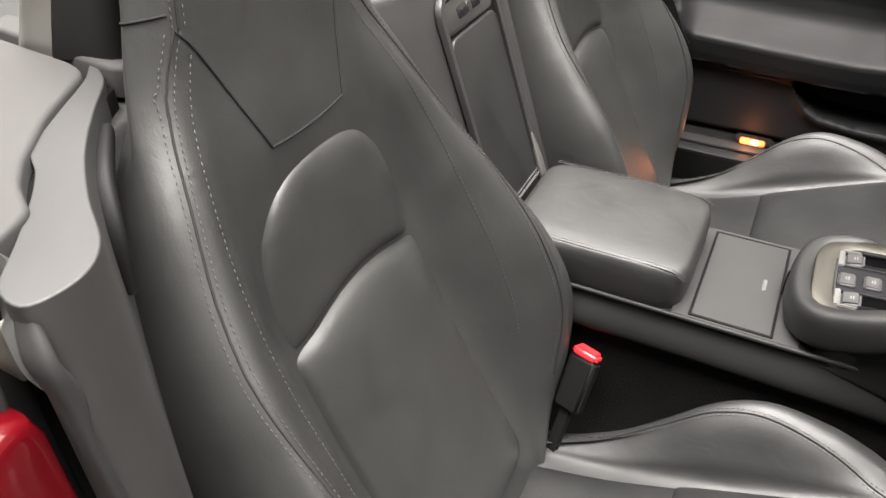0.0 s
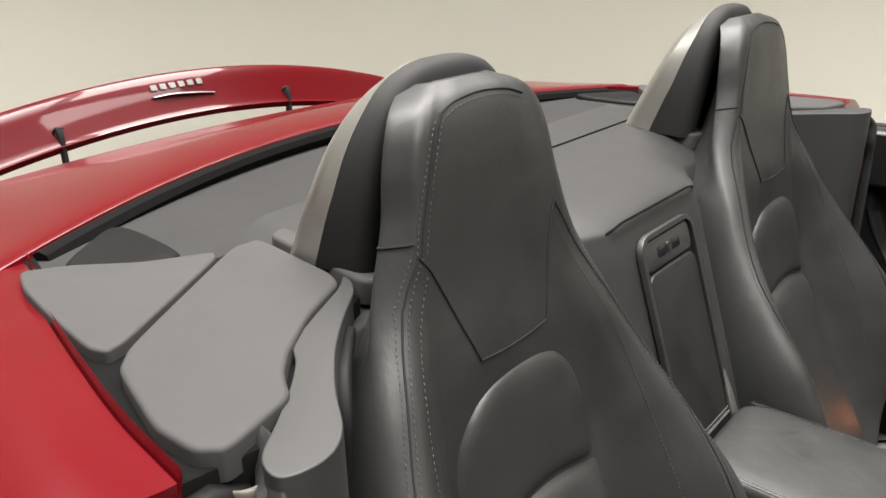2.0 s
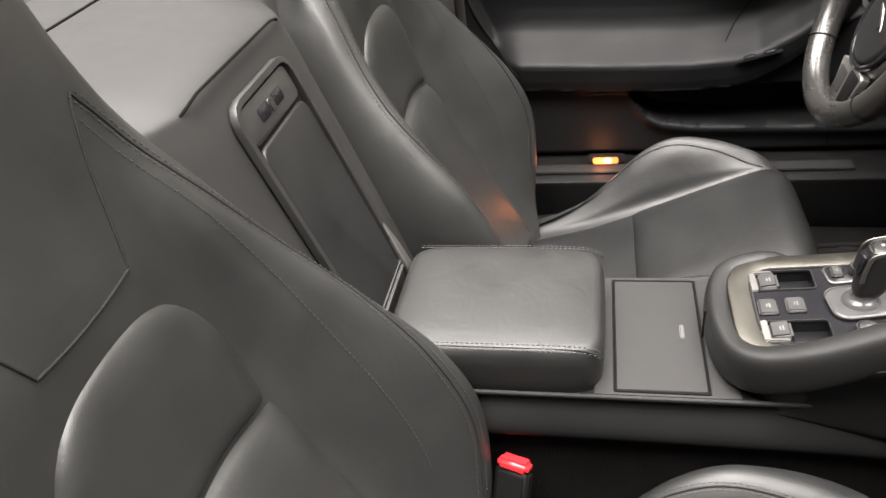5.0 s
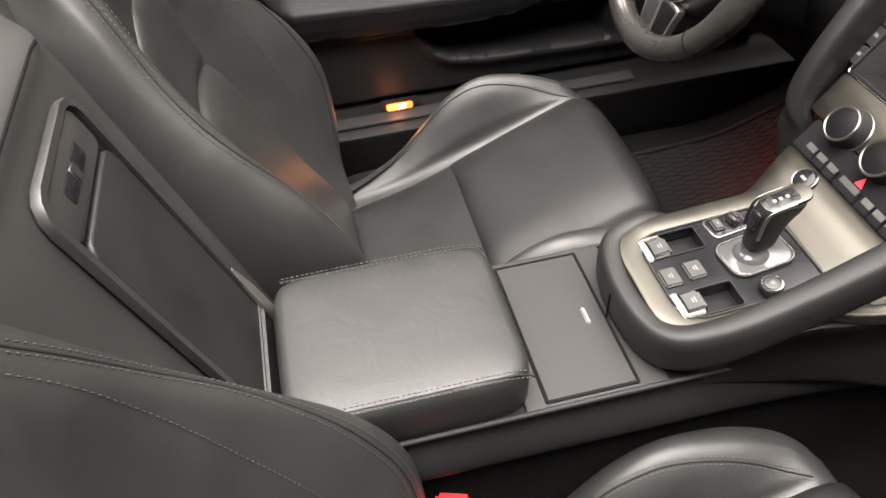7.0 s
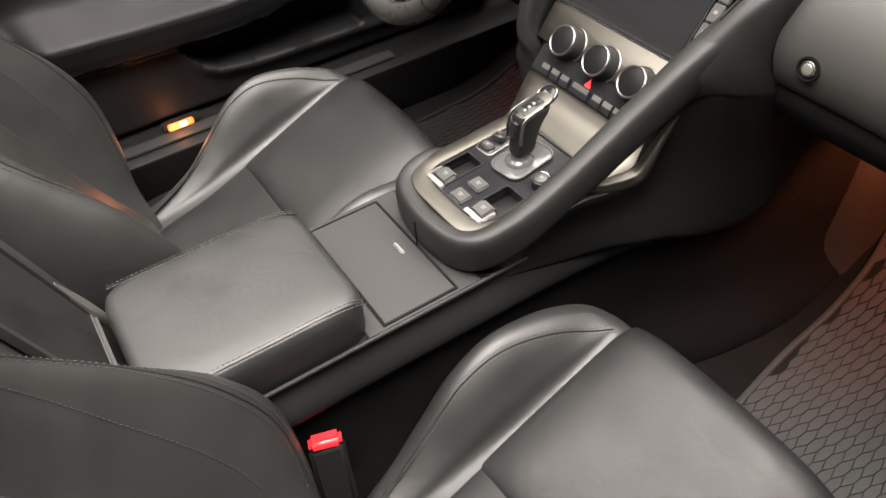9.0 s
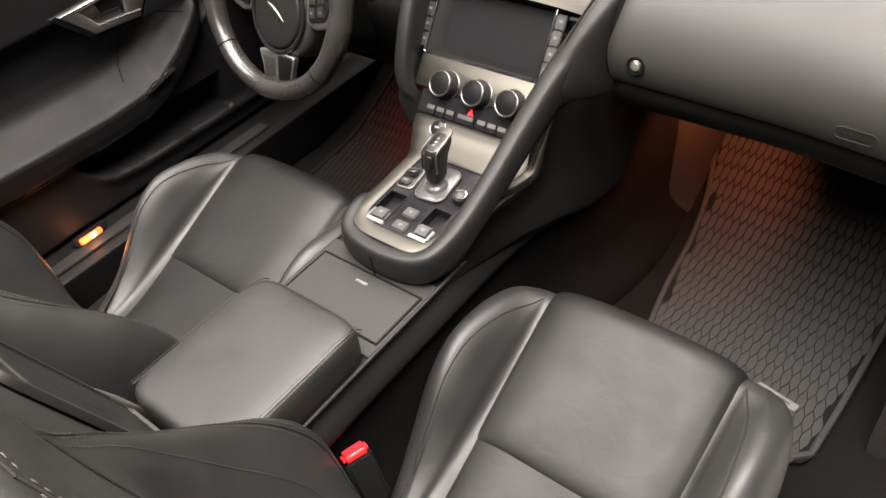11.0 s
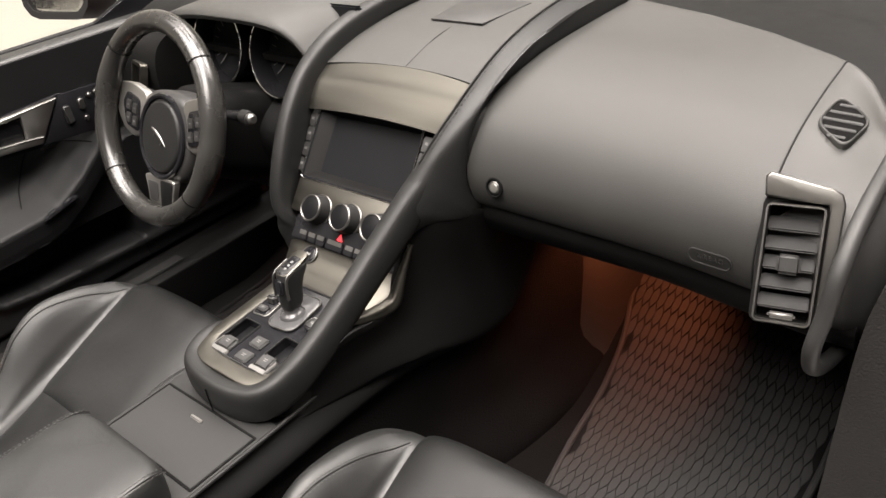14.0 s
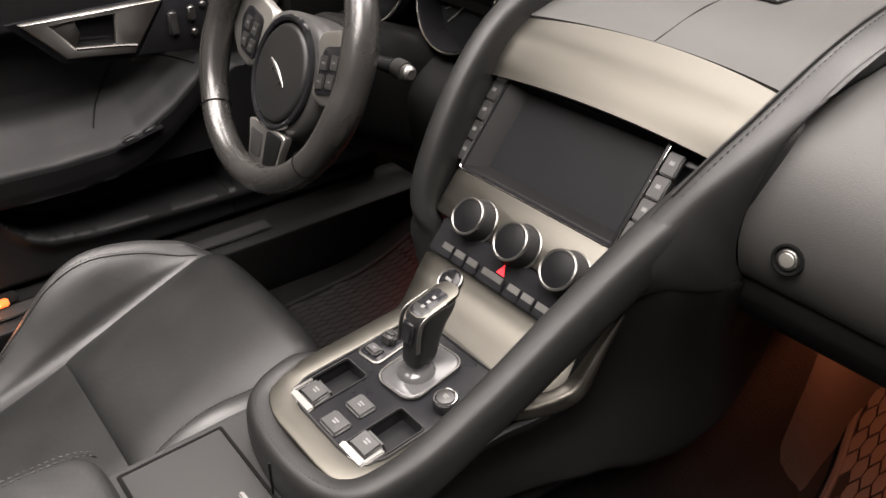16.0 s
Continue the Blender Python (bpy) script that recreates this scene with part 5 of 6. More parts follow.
side_vent = part("side_vent", rect_frame(0.05, 0.09, 0.006, pose(-0.545, 0.405, 0.80, 72, 0, -14), 0.012, 0.006), METAL, cluster, "satin metal vent frame")
for k in range(4):
    part("vent_slat", box((0.040, 0.013, 0.003), pose(-0.545, 0.408, 0.80, 72, 0, -14) @ pose(0, 0.028 - 0.018 * k, 0.002, -30), 0.001), PLASTIC, side_vent)
part("side_block", loft([[(x, y, z) for y, z in ((0.60, 0.62), (0.46, 0.66), (0.42, 0.74), (0.415, 0.84), (0.46, 0.885), (0.60, 0.90))] for x in (-0.50, -0.53, -0.58, -0.64)], 36, 10), PLASTIC, cluster)

# ---------- dashboard top under the windscreen ----------
rows = []
for x in np.linspace(-0.66, 0.64, 40):
    rows.append([(x, y, z) for y, z in spline([(0.50, 0.855), (0.70, 0.862), (0.92, 0.860), (1.12, 0.85)], 12)])
part("scuttle_panel", slab(rows, 0.01), PLASTIC, dash, "dark dashboard top below the windscreen")

# ---------- driver door ----------
door = thing("driver_door", "closed black leather driver door with metal pull handle", "car door")


RIDGE = [(-0.30, 0.628), (-0.147, 0.624), (-0.011, 0.617), (0.126, 0.613), (0.20, 0.618), (0.237, 0.628), (0.289, 0.658), (0.330, 0.690), (0.355, 0.716), (0.40, 0.745)]
LIP = [(0.030, 0.560), (0.045, 0.538), (0.065, 0.516), (0.09, 0.503), (0.15, 0.495), (0.40, 0.488)]


def door_x(y, z):
    """Inner face of the door: pad above, dished panel, armrest ridge, pocket below."""
    ridge = float(lerp(RIDGE, y))
    u = z - ridge
    x = -0.700 + 0.013 * float(smooth(0.766, 0.786, z))                                                   # shoulder pad
    rear = float(lerp([(0.60, -0.165), (0.654, -0.21), (0.73, -0.243), (0.80, -0.247)], z))
    x -= 0.017 * float(smooth(0.0, 0.055, u) * (1 - smooth(0.755, 0.774, z)) * smooth(rear, rear + 0.014, y))   # dish
    reach = float(smooth(-0.215, -0.150, y) * (1 - 0.9 * smooth(0.350, 0.395, y)))
    x += 0.052 * reach * float(np.interp(u, [-0.062, -0.053, -0.047, -0.030, -0.007, 0.0, 0.003, 0.008, 0.016, 0.028, 0.042, 0.060, 0.080], [0.0, 0.34, 0.86, 0.94, 1.0, 0.985, 0.93, 0.78, 0.58, 0.36, 0.19, 0.07, 0.0]))
    x += 0.026 * float(smooth(-0.045, -0.060, u))                                                         # lower panel
    lip = float(lerp(LIP, y))
    x -= 0.065 * float(smooth(lip - 0.003, lip + 0.006, z) * smooth(0.566, 0.556, z) * smooth(0.030, 0.040, y) * smooth(0.372, 0.362, y))
    x += 0.009 * math.exp(-(((z - lip + 0.010) / 0.012) ** 2)) * float(smooth(0.02, 0.08, y))
    return x - 0.02 * float(smooth(0.445, 0.425, z))


rows = [[(door_x(y, z), y, z) for z in np.linspace(0.345, 0.874, 170)] for y in np.linspace(-0.292, 0.66, 230)]
panel = part("door_panel", slab(rows, 0.02), DOOR_SKIN, door, "black leather door panel", 50)
part("stitching", stitches([(door_x(y, float(lerp(RIDGE, y)) - 0.006) + 0.0006, y, float(lerp(RIDGE, y)) - 0.006) for y in np.linspace(-0.15, 0.33, 90)], 0.006), FOLD, panel)
part("seam", tube([(door_x(y, z) + 0.0006, y, z) for y, z in spline([(0.358, 0.560), (0.360, 0.52), (0.366, 0.47), (0.372, 0.44)], 40)], 0.001, 6), SEAM, panel)
part("door_top", beam([(-0.722, y, 0.866) for y in (-0.292, 0.0, 0.3, 0.66)], (0.055,) * 4, (0.028,) * 4, 30, 3.0), LEATHER, door, "padded door top")
part("belt_line", beam([(-0.752, y, 0.876) for y in (-0.30, 0.0, 0.3, 0.68)], (0.014,) * 4, (0.012,) * 4, 20), RUBBER, door)
part("outer_skin", loft([[(x, y, z) for x, z in ((-0.762, 0.862), (-0.80, 0.835), (-0.86, 0.75), (-0.89, 0.65), (-0.90, 0.50), (-0.88, 0.34), (-0.77, 0.33), (-0.745, 0.6))] for y in (-0.30, 0.0, 0.35, 0.80, 1.15)], 48, 20), PAINT, door, "red painted outer door skin")
part("seam", tube([(door_x(y, z) + 0.001, y, z) for y, z in spline([(-0.246, 0.735), (-0.233, 0.70), (-0.20, 0.645), (-0.160, 0.605)], 50)], 0.0012, 6), SEAM, panel)
# pull handle: a long triangle of metal with an opening
HX = -0.672


def plate_yz(points, m, height, bevel=0.002):
    """An outline in y and z extruded towards the cabin."""
    return prism(points, Matrix(((0, 0, 1, HX), (1, 0, 0, 0), (0, 1, 0, 0), (0, 0, 0, 1))) @ m, height, bevel)


part("handle_bay", plate_yz([(0.110, 0.797), (0.165, 0.738), (0.26, 0.728), (0.32, 0.806)], Matrix.Translation((0, 0, -0.004)), 0.006), GLOSS, door, "gloss black handle bay")
YZ = Matrix(((0, 0, 1, HX), (1, 0, 0, 0), (0, 1, 0, 0), (0, 0, 0, 1)))
pull = part("pull_handle", band([(0.124, 0.796), (0.147, 0.771), (0.170, 0.745), (0.215, 0.741), (0.258, 0.737), (0.282, 0.769), (0.307, 0.802), (0.216, 0.800)], [(0.158, 0.790), (0.172, 0.773), (0.184, 0.757), (0.210, 0.755), (0.235, 0.753), (0.238, 0.774), (0.240, 0.793), (0.208, 0.792)], YZ, 0.001, 0.010, 0.003), SILVER, door, "satin metal pull handle")
part("handle_lever", plate_yz([(0.150, 0.791), (0.172, 0.761), (0.186, 0.757), (0.194, 0.774), (0.190, 0.790)], Matrix.Translation((0, 0, 0.000)), 0.007, 0.003), DULL, pull, "brushed metal lever")
part("handle_edge", tube([(HX + 0.0105, y, z) for y, z in ((0.184, 0.757), (0.21, 0.7545), (0.237, 0.752), (0.262, 0.748))], 0.0013, 6), SATIN, pull)
pack = part("switch_pack", plate_yz([(0.262, 0.733), (0.385, 0.722), (0.398, 0.800), (0.313, 0.805)], Matrix.Translation((0, 0, 0.002)), 0.005), GLOSS, door, "gloss black seat memory switch pack")
for y, z, w, h in ((0.316, 0.768, 0.014, 0.034), (0.344, 0.778, 0.012, 0.022), (0.362, 0.788, 0.010, 0.010), (0.376, 0.790, 0.010, 0.010), (0.388, 0.792, 0.010, 0.010), (0.372, 0.770, 0.012, 0.014), (0.345, 0.752, 0.010, 0.012), (0.386, 0.768, 0.012, 0.013)):
    part("seat_switch", box((0.008, w, h), Matrix.Translation((HX + 0.009, y, z)), 0.003, 3), SATIN if w < 0.0125 else BUTTON, pack)
sw = part("window_switches", box((0.026, 0.070, 0.004), pose(-0.652, 0.235, 0.626, 14, 0, 0), 0.002), GLOSS, door, "window switch pack on the armrest")
for k in range(2):
    for j in range(2):
        part("window_switch", box((0.009, 0.020, 0.006), pose(-0.657 + 0.011 * k, 0.220 + 0.030 * j, 0.6255 + 0.0075 * j, 14), 0.002, 3), GLOSS, sw)
part("seam", tube([((door_x(y, z)) + 0.001, y, z) for y, z in spline([(0.186, 0.640), (0.21, 0.675), (0.248, 0.722), (0.29, 0.718), (0.337, 0.708)], 40)], 0.001, 6), SEAM, panel)
part("word_bar", box((0.001, 0.040, 0.0035), pose((door_x(0.285, 0.711)) + 0.002, 0.285, 0.711, -5), 0.0003), METAL, panel)
# sill and its lamp
part("sill", loft([[(x, y, z) for x, z in ((-0.66, 0.29), (-0.615, 0.30), (-0.607, 0.40), (-0.615, 0.418), (-0.66, 0.425), (-0.70, 0.42))] for y in (-0.35, 0.0, 0.4, 0.9)], 36, 12), PLASTIC, body, "black sill trim")
part("tread_strip", box((0.030, 0.62, 0.004), Matrix.Translation((-0.640, 0.10, 0.4245)), 0.0015), RUBBER, body, "dark ribbed tread strip")
lamp = thing("door_lamp", "small glowing warm lamp low in the driver door", "lamp")
part("housing", box((0.010, 0.068, 0.018), pose(-0.660, -0.006, 0.435, 0, -24), 0.003), PLASTIC, lamp)
lens = part("lens", box((0.006, 0.046, 0.012), pose(-0.653, -0.008, 0.434, 0, -24), 0.002, 3), AMBER, lamp, "glowing orange lens")
part("filament", box((0.003, 0.013, 0.008), pose(-0.6495, -0.004, 0.4355, 0, -24), 0.0012, 2), LAMP, lens, "bright bulb behind the lens")
bulb("door_lamp_light", (-0.632, -0.016, 0.439), 0.14, (1.0, 0.33, 0.12), 0.006)

# ---------- door mirror and windscreen ----------
mirror = thing("door_mirror", "black door mirror with pale glass on a red foot", "mirror")
MP = Matrix.Translation((-0.985, 0.52, 0.917)) @ pose(0, 0, 0, 75.4, 0, 13.9)
part("housing", loft([[tuple(MP @ Vector((x * k, y * k, z))) for x, y in rounded(0.205, 0.125, 0.05, 6)] for z, k in ((0.012, 0.98), (0.0, 1.0), (-0.04, 0.98), (-0.075, 0.8), (-0.095, 0.45))], 48, 20), RUBBER, mirror, "black mirror housing")
part("rim", rect_frame(0.207, 0.127, 0.014, MP @ Matrix.Translation((0, 0, 0.006)), 0.010, 0.05), RUBBER, mirror)
part("glass", prism(rounded(0.176, 0.098, 0.04, 6), MP @ Matrix.Translation((0, 0, 0.010)), 0.002, 0.0005), MIRROR, mirror, "pale mirror glass")
part("foot", beam([(-0.90, 0.60, 0.90), (-0.84, 0.66, 0.872), (-0.79, 0.70, 0.868)], (0.05, 0.06, 0.07), (0.03, 0.025, 0.02), 16), PAINT, mirror)
part("quarter_trim", prism([(0.44, 0.876), (0.80, 0.876), (0.80, 1.02), (0.62, 0.945)], Matrix(((0, 0, 1, -0.752), (1, 0, 0, 0), (0, 1, 0, 0), (0, 0, 0, 1))), 0.012, 0.003), GLOSS, mirror)
screen_frame = thing("windscreen", "raked windscreen with a dark frame", "windscreen")
for sx in (-1, 1):
    part("pillar", beam([(sx * 0.70, 0.98, 0.87), (sx * 0.665, 0.76, 1.05), (sx * 0.63, 0.52, 1.22)], (0.05, 0.05, 0.05), (0.06, 0.055, 0.05), 20), RUBBER, screen_frame, "dark windscreen pillar")
part("header", beam([(-0.63, 0.52, 1.22), (-0.3, 0.47, 1.245), (0.3, 0.47, 1.245), (0.63, 0.52, 1.22)], (0.06,) * 4, (0.035,) * 4, 30), RUBBER, screen_frame)
part("cowl", slab([[(x, y, z) for y, z in spline([(1.08, 0.850), (1.30, 0.845), (1.48, 0.82)], 10)] for x in np.linspace(-0.80, 0.80, 20)], 0.01), RUBBER, body, "black cowl panel")
part("bonnet", slab([[(x * (1 - 0.16 * ((y - 1.485) / 0.8) ** 2), y, z - 0.06 * x * x) for y, z in spline([(1.485, 0.825), (1.7, 0.79), (2.0, 0.72), (2.3, 0.62)], 20)] for x in np.linspace(-0.80, 0.80, 20)], 0.01), PAINT, body, "red bonnet")

# ---------- rear bulkhead with the stowage door ----------
bulk = thing("rear_bulkhead", "dark padded bulkhead behind the seats with a small stowage door", "bulkhead")


def bulk_y(z):
    return -0.325 + (0.885 - z) * 0.33


rows = []
for x in np.linspace(-0.60, 0.60, 60):
    h = 0.91 + 0.008 * np.exp(-((x / 0.13) ** 2))
    inset = 0.05 * smooth(0.10, 0.20, abs(x))
    low = 0.035 * smooth(0.36, 0.42, abs(x))
    prof = [(bulk_y(0.33) - inset, 0.33), (bulk_y(0.6) - inset, 0.6), (bulk_y(0.80) - inset, 0.80), (bulk_y(0.89) - inset, 0.89), (-0.345 - inset, h), (-0.42 - inset * 0.5, 0.932 - low), (-0.50, 0.940 - low), (-0.60, 0.942 - low)]
    rows.append([(x, y, z) for y, z in spline(prof, 50)])
part("bulkhead_panel", slab(rows, -0.01), BULK, bulk, "dark leather-covered bulkhead", 60)
CUB = Matrix.Translation((0, bulk_y(0.735) + 0.003, 0.735)) @ Matrix(((-1, 0, 0, 0), (0, -0.313, 0.950, 0), (0, 0.950, 0.313, 0), (0, 0, 0, 1)))
part("stowage_frame", rect_frame(0.136, 0.325, 0.007, CUB, 0.007, 0.022), BUTTON, bulk, "grey frame round the stowage door")
part("stowage_lining", prism(rounded(0.124, 0.313, 0.016), CUB @ Matrix.Translation((0, 0, -0.002)), 0.003, 0.0005), SEAM, bulk)
part("stowage_door", prism(rounded(0.116, 0.268, 0.012), CUB @ Matrix.Translation((0, -0.019, 0)), 0.005, 0.0025, 3), PANEL_LEATHER, bulk, "small dark stowage door")
plate = part("latch_plate", prism(rounded(0.114, 0.034, 0.008), CUB @ Matrix.Translation((0, 0.136, 0)), 0.0035, 0.001), BUTTON, bulk, "dark grey latch plate")
for cx in (-0.017, 0.017):
    part("latch_slot", prism(rounded(0.022, 0.013, 0.003), CUB @ Matrix.Translation((cx, 0.136, 0.0030)), 0.0012, 0.0004), GLOSS, plate)
part("latch", box((0.011, 0.013, 0.005), CUB @ Matrix.Translation((0, 0.136, 0.0030)), 0.0015, 3), BUTTON, plate)
# light caught on the frame's lower corner, modelled as a pale metal strip
part("frame_highlight", beam([tuple(CUB @ Vector(p)) for p in ((-0.02, -0.161, 0.007), (0.05, -0.160, 0.007), (0.0645, -0.146, 0.007), (0.066, -0.09, 0.007), (0.066, -0.05, 0.006))], (0.004, 0.012, 0.017, 0.014, 0.005), (0.004, 0.008, 0.010, 0.008, 0.003), 30), SILVER, bulk, "highlight on the frame's lower corner, built as a pale strip")
part("bulk_seam", tube([(x, -0.331 - 0.03 * smooth(0.09, 0.17, abs(x)), 0.914 - 0.03 * smooth(0.08, 0.17, abs(x))) for x in np.linspace(-0.17, 0.17, 40)], 0.0014, 6), SEAM, bulk)
part("rear_seam", tube([(x, -0.515, 0.9415) for x in np.linspace(-0.28, 0.28, 20)], 0.0014, 6), SEAM, bulk)

# ---------- rear deck, hood and fenders ----------
def deck():
    rows = []
    for x in np.linspace(-0.60, 0.60, 48):
        q = x / 0.57
        y0 = -0.865 + 0.16 * q * q
        line = spline([(y0, 0.934 - 0.012 * q * q), (y0 - 0.012, 0.944 - 0.012 * q * q), (y0 - 0.10, 0.944 - 0.018 * q * q), (-1.04, 0.930 - 0.022 * q * q), (-1.13, 0.912 - 0.024 * q * q), (-1.165, 0.88), (-1.20, 0.83), (-1.42, 0.62)], 34)
        rows.append([(x, y, z) for y, z in line])
    return part("rear_deck", slab(rows, -0.01), PAINT, body, "glossy red rear deck")


deck()
part("hood_seal", tube([(x, -0.858 + 0.16 * (x / 0.57) ** 2, 0.930 - 0.012 * (x / 0.57) ** 2) for x in np.linspace(-0.545, 0.545, 50)], 0.012, 8), SEAM, body, "black rubber hood seal")
rows = []
for x in np.linspace(-0.58, 0.58, 40):
    q = x / 0.57
    rows.append([(x, y, z) for y, z in spline([(-0.545, 0.920), (-0.60, 0.922), (-0.70, 0.922), (-0.90 + 0.16 * q * q, 0.916)], 14)])
hood = thing("folded_hood", "grey folded fabric hood and side covers behind the seats", "convertible hood")
part("hood_top", slab(rows, -0.02), HOOD_DARK, hood, "folded dark fabric hood")


def inward(x):
    """Keeps the covers clear of the fender's edge."""
    return x - 0.002 * float(smooth(0.50, 0.60, x)) - 0.002 * float(smooth(0.615, 0.635, x))


def fender(sx):
    sections = []
    for y, xi, zi, xo, zo in ((-0.300, 0.642, 0.928, 0.89, 0.50), (-0.39, 0.634, 0.930, 0.905, 0.50), (-0.53, 0.609, 0.930, 0.93, 0.50), (-0.60, 0.592, 0.928, 0.945, 0.50), (-0.71, 0.560, 0.925, 0.955, 0.50), (-0.85, 0.545, 0.915, 0.955, 0.5), (-1.10, 0.54, 0.895, 0.94, 0.5), (-1.35, 0.53, 0.84, 0.88, 0.5), (-1.46, 0.52, 0.74, 0.80, 0.5)):
        sections.append([(sx * x, y, z) for x, z in ((xi + 0.004, zi - 0.05), (xi, zi - 0.006), (xi + 0.006, zi), (xi + 0.06, zi + 0.0), (xi + (xo - xi) * 0.55, zi - 0.045), (xo - 0.04, zi - 0.14), (xo, zi - 0.26), (xo, zo), (xo - 0.06, zo - 0.2), (xi + 0.1, zo - 0.2))])
    return part("rear_fender", loft(sections, 80, 60), PAINT, body, "glossy red rear fender", 55)


for sx in (-1, 1):
    fender(sx)
    part("fender_seal", tube([(sx * (x - 0.004), y, 0.9185) for x, y in spline([(0.638, -0.33), (0.630, -0.41), (0.609, -0.53), (0.590, -0.60), (0.562, -0.70), (0.546, -0.80)], 40)], 0.0085, 8), SEAM, body, "black rubber seal along the fender")
    part("side_cover", solid(rounded_corners([(sx * inward(x), y) for x, y in ((0.398, -0.554), (0.430, -0.556), (0.592, -0.449), (0.612, -0.425), (0.633, -0.345), (0.630, -0.306), (0.615, -0.292), (0.556, -0.308), (0.540, -0.335), (0.520, -0.355), (0.474, -0.388), (0.412, -0.418))], 0.22, 6), 0.915, 0.939, 0.004, 4), HOOD, hood, "smooth grey side cover")
    part("corner_cover", solid(rounded_corners([(sx * inward(x), y) for x, y in ((0.584, -0.662), (0.546, -0.640), (0.500, -0.594), (0.443, -0.563), (0.451, -0.549), (0.586, -0.463), (0.604, -0.458), (0.610, -0.475), (0.604, -0.56), (0.597, -0.62))], 0.25, 6), 0.915, 0.937, 0.004, 4), HOOD, hood, "smooth grey corner cover")
    part("hinge_cover", solid(spline([(sx * x, y) for x, y in ((0.545, -0.655), (0.497, -0.707), (0.462, -0.728), (0.450, -0.69), (0.458, -0.60), (0.50, -0.605))], 40, True), 0.915, 0.930, 0.006, 3), PLASTIC, hood, "dark hinge flap")
    part("cover_gap", prism([(sx * x, y) for x, y in ((0.395, -0.575), (0.46, -0.57), (0.60, -0.67), (0.620, -0.48), (0.640, -0.30), (0.57, -0.290), (0.51, -0.350), (0.41, -0.40))], Matrix.Translation((0, 0, 0.895)), 0.031, 0.002), SEAM, hood, "dark gap under the covers")
    # pillar trim beside the seat, the door jamb below it and the latch
    plan = spline([(0.398, -0.432), (0.421, -0.414), (0.465, -0.391), (0.505, -0.368), (0.522, -0.345), (0.545, -0.322), (0.574, -0.298), (0.602, -0.276), (0.607, -0.255), (0.592, -0.247), (0.572, -0.248), (0.552, -0.262), (0.527, -0.297), (0.492, -0.337), (0.452, -0.372), (0.414, -0.402)], 64, True)
    trim = part("pillar_trim", solid([(sx * x, y) for x, y in plan], 0.33, 0.934, 0.023, 8), TRIM_GREY, body, "smooth grey pillar trim", 50)
    part("belt_slot", beam([(sx * x, y, z) for x, y, z in ((0.446, -0.374, 0.916), (0.482, -0.343, 0.905), (0.500, -0.323, 0.880), (0.506, -0.317, 0.84))], (0.010, 0.014, 0.012, 0.006), (0.012, 0.016, 0.012, 0.006), 30), PLASTIC, trim, "belt slot lip")
    part("jamb_flange", beam([(sx * x, y, z) for x, y, z in ((0.603, -0.262, 0.925), (0.611, -0.250, 0.905), (0.6085, -0.246, 0.88), (0.611, -0.243, 0.85), (0.609, -0.242, 0.78), (0.612, -0.240, 0.60), (0.614, -0.238, 0.40))], (0.006, 0.010, 0.012, 0.007, 0.009, 0.009, 0.009), (0.012, 0.02, 0.018, 0.014, 0.016, 0.016, 0.016), 50, 2.6, (0, 1, 0)), RUBBER, body, "rubber flange of the door seal")
    part("jamb_panel", solid([(sx * x, z) for x, z in ((0.600, 0.35), (0.600, 0.905), (0.625, 0.918), (0.66, 0.912), (0.72, 0.86), (0.80, 0.72), (0.82, 0.35))], 0.0, 0.10, 0.010, 3, Matrix(((1, 0, 0, 0), (0, 0, 1, -0.385), (0, 1, 0, 0), (0, 0, 0, 1)))), PLASTIC, body, "black plastic door jamb")
    part("jamb_skin", solid([(sx * x, z) for x, z in ((0.6135, 0.34), (0.6135, 0.845), (0.618, 0.862), (0.632, 0.869), (0.66, 0.862), (0.72, 0.82), (0.80, 0.70), (0.845, 0.52), (0.845, 0.34))], 0.0, 0.03, 0.010, 4, Matrix(((1, 0, 0, 0), (0, 0, 1, -0.295), (0, 1, 0, 0), (0, 0, 0, 1)))), PAINT, body, "red painted door shut face")
    part("jamb_roll", beam([(sx * x, y, z) for x, y, z in ((0.690, -0.335, 0.898), (0.650, -0.326, 0.912), (0.627, -0.310, 0.912), (0.621, -0.294, 0.898), (0.622, -0.288, 0.870), (0.630, -0.286, 0.82))], (0.012, 0.014, 0.013, 0.012, 0.011, 0.008), (0.010, 0.012, 0.012, 0.012, 0.010, 0.008), 40, 2.4, (0, 1, 0)), TRIM_GREY, body, "rubber corner seal")
    part("striker_cup", loft([[(sx * (0.602 + r * math.cos(a)), -0.302 + dy + r * math.sin(a) * 1.25, z) for a in np.linspace(0, 2 * math.pi, 16, endpoint=False)] for z, r, dy in ((0.868, 0.010, 0.004), (0.888, 0.0170, 0.002), (0.904, 0.0190, 0.0), (0.911, 0.0172, -0.002), (0.906, 0.0135, -0.002), (0.894, 0.009, 0.0))], 24, 20), BRASS, body, "worn pale latch cup")
    held = spline([(sx * x, y, z) for x, y, z in ((0.578, -0.318, 0.930), (0.5825, -0.300, 0.933), (0.5845, -0.288, 0.932), (0.592, -0.279, 0.922), (0.600, -0.264, 0.918), (0.606, -0.254, 0.900), (0.6075, -0.249, 0.880))], 36)
    free = spline([(sx * x, y, z) for x, y, z in ((0.586, -0.326, 0.921), (0.591, -0.310, 0.918), (0.594, -0.294, 0.911), (0.600, -0.285, 0.906), (0.610, -0.270, 0.912), (0.6155, -0.259, 0.897), (0.611, -0.252, 0.880))], 36)
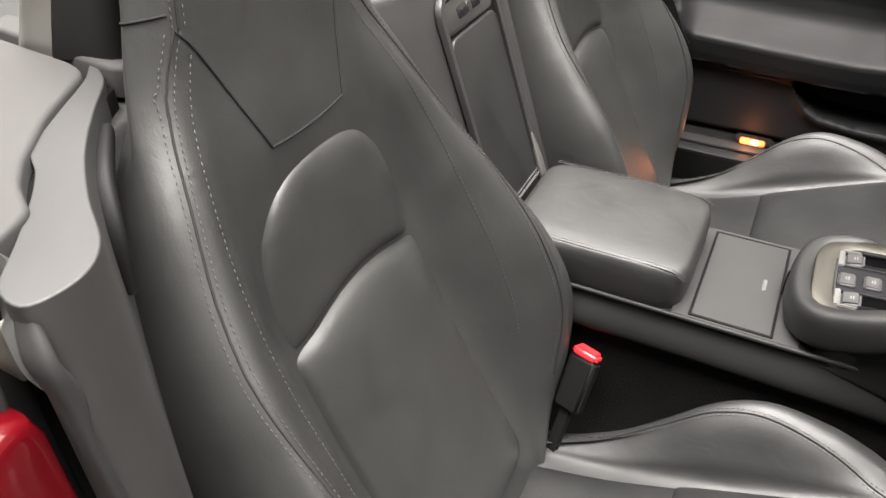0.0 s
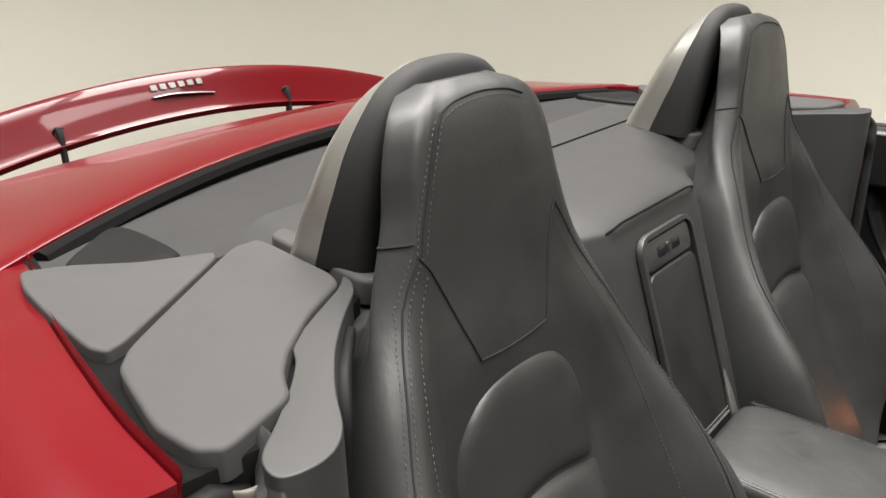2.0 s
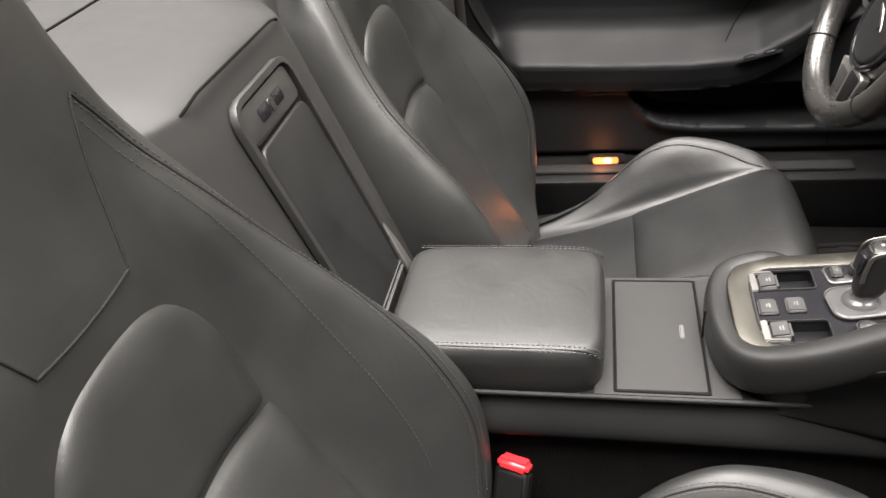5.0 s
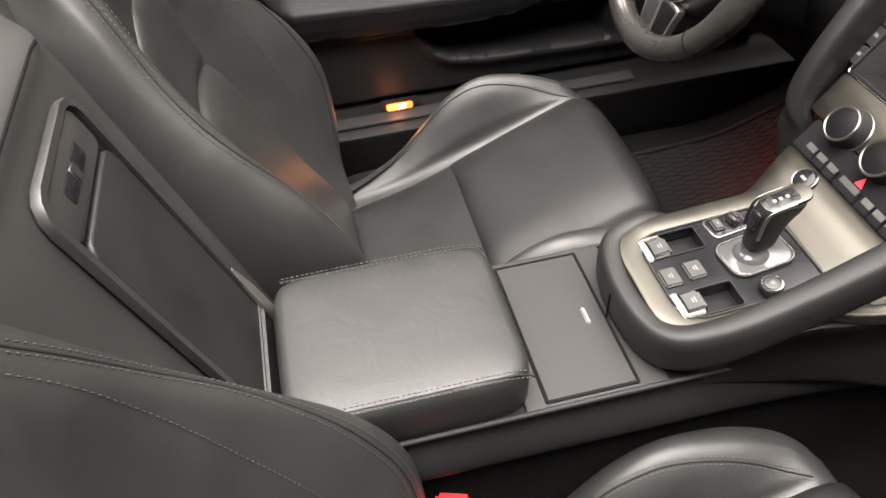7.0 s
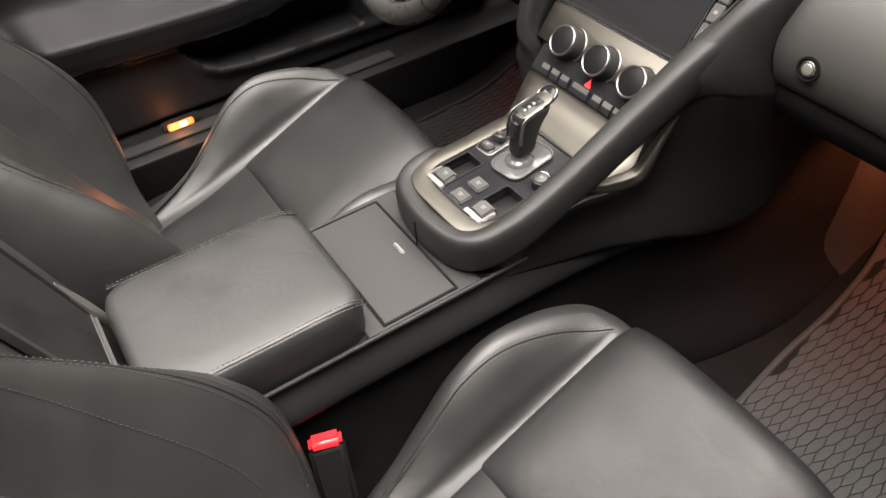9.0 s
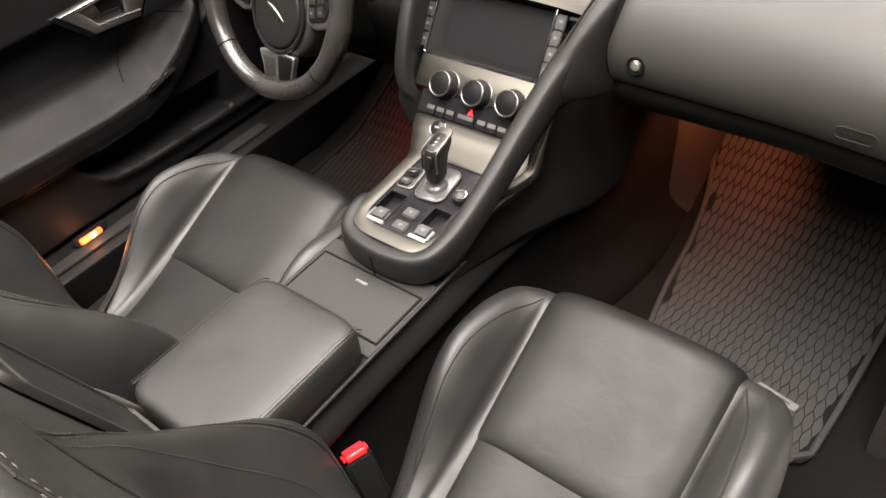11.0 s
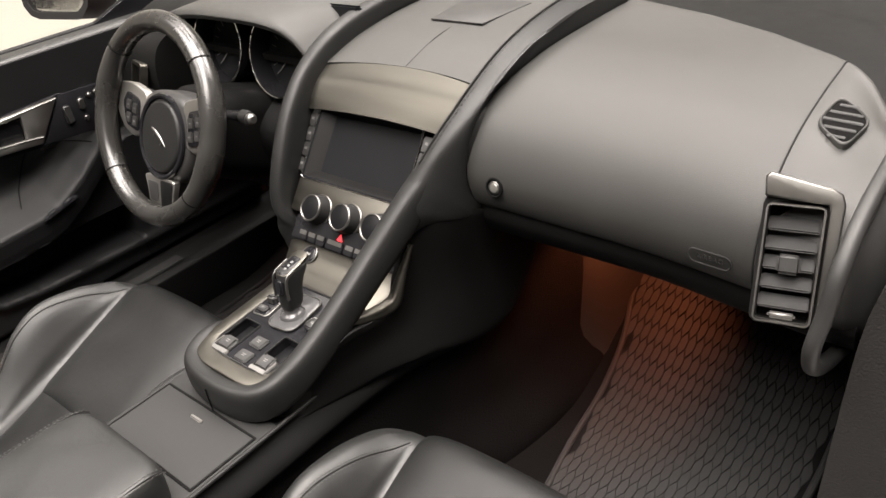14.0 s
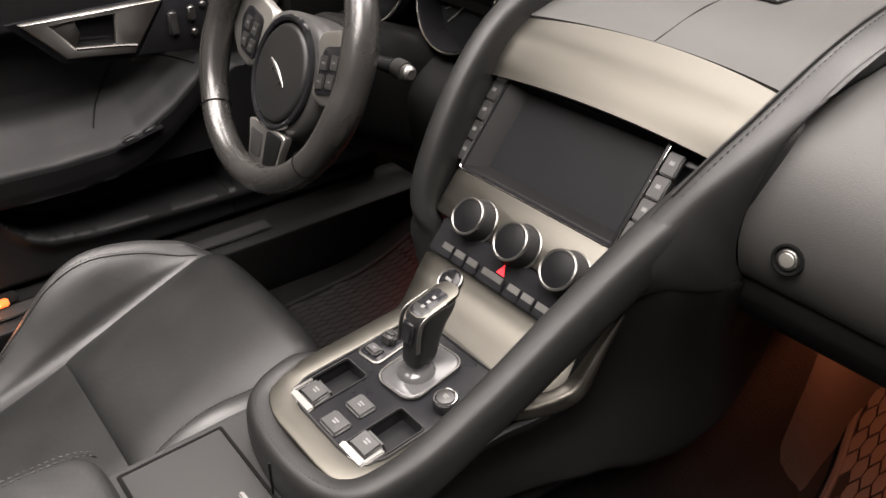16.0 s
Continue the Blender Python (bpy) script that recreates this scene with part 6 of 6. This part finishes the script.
    part("seal_flap", slab([spline([a, a * 0.6 + b * 0.4 + (0, 0, 0.0022), b], 7) for a, b in zip(held, free)], 0.0026), TRIM_GREY, body, "folded grey rubber seal flap", 60)


# ---------- roll hoops ----------
def hoop(x, label):
    h = thing("roll_hoop", label, "roll hoop", "pair of roll hoops")
    h.matrix_world = Matrix.Translation((x, 0, 0))

    def arch(half, top, line, n=44, z0=0.932):
        """An upright arch whose depth follows its height."""
        out = []
        for t in np.linspace(0, math.pi, n):
            z = z0 + (top - z0) * math.sin(t) ** 0.68
            out.append((half * math.copysign(abs(math.cos(t)) ** 0.68, math.cos(t)), float(lerp(line, z)), z))
        return np.array(out)

    face = [(0.93, -0.410), (1.01, -0.400), (1.075, -0.394), (1.10, -0.392)]
    ridge = [(0.93, -0.468), (1.01, -0.436), (1.075, -0.416), (1.10, -0.412), (1.11, -0.411)]
    tail = [(0.93, -0.505), (1.01, -0.466), (1.075, -0.437), (1.10, -0.425), (1.11, -0.421)]
    inner, front, mid, rear = arch(0.080, 1.078, face), arch(0.098, 1.098, face), arch(0.106, 1.108, ridge), arch(0.104, 1.096, tail)
    low = rear * (0.72, 1, 1) + (0, -0.016, -0.020)
    part("front_pad", slab(spline([inner, front - (0, 0.004, 0), front * 0.35 + mid * 0.65 + (0, 0.004, 0.002), mid], 12), 0.004), RUBBER, h, "black rubber hoop front")
    core = np.array([[(p[0] * k, p[1] - 0.006, 0.93 + (p[2] - 0.93) * k) for p in inner] for k in (1.04, 0.6, 0.2)])
    part("front_panel", slab(core, 0.003), PLASTIC, h, "black hoop face")
    part("slot", tube(arch(0.1065, 1.1085, ridge), 0.0022, 8, up=(0, 1, 0)), SEAM, h)
    part("rear_shell", slab(spline([mid, mid * 0.4 + rear * 0.6 + (0, 0, 0.001), rear, rear * 0.5 + low * 0.5 + (0, -0.006, 0), low, low * (0.5, 1, 0.96) + (0, 0, 0.037)], 22), 0.004), HOOP_SILVER, h, "silver painted rear shell")
    sx = 1 if x > 0 else -1
    part("base_plate", solid(rounded_corners([(sx * a, b) for a, b in ((-0.10, -0.575), (0.094, -0.560), (0.113, -0.404), (0.10, -0.385), (-0.10, -0.395))], 0.10, 5), 0.915, 0.9385, 0.004, 3), HOOD, h, "smooth grey base plate")
    return h


hoop(0.292, "silver and black roll hoop behind the passenger seat")
hoop(-0.350, "silver and black roll hoop behind the driver seat")

# ---------- spoiler ----------
spoiler = thing("rear_spoiler", "raised glossy red rear spoiler on two black struts", "spoiler")
rows = []
for x in np.linspace(-0.60, 0.60, 40):
    q = x / 0.6
    drop = 0.25 * x * x
    rows.append([(x, y, z - drop) for y, z in spline([(-1.335, 0.896), (-1.342, 0.902), (-1.360, 0.930), (-1.378, 0.960), (-1.390, 0.971), (-1.402, 0.970)], 20)])
part("blade", slab(rows, -0.014), PAINT, spoiler, "red spoiler blade")
for sx in (-1, 1):
    part("strut", beam([(sx * 0.252, -1.345, 0.70), (sx * 0.252, -1.345, 0.885), (sx * 0.252, -1.352, 0.905)], (0.012, 0.010, 0.020), (0.020, 0.016, 0.020), 12, up=(0, 1, 0)), RUBBER, spoiler, "black spoiler strut")
BADGE = Matrix.Translation((0.0, -1.369, 0.9465)) @ pose(0, 0, 0, 60, 0, 180)
mark = bmesh.new()
for k in range(6):
    box((0.014, 0.012, 0.003), BADGE @ Matrix.Translation((-0.05 + 0.02 * k, 0.003, 0.002)), 0.001, 2, mark)
beam([tuple(BADGE @ Vector(p)) for p in ((-0.06, -0.016, 0.002), (-0.02, -0.014, 0.003), (0.03, -0.019, 0.003), (0.075, -0.026, 0.002))], (0.006, 0.014, 0.012, 0.004), (0.004,) * 4, 16, 2.0, (0, 0, 1), 10, mark)
part("maker_mark", mark, SATIN, spoiler, "chrome maker's mark shapes")

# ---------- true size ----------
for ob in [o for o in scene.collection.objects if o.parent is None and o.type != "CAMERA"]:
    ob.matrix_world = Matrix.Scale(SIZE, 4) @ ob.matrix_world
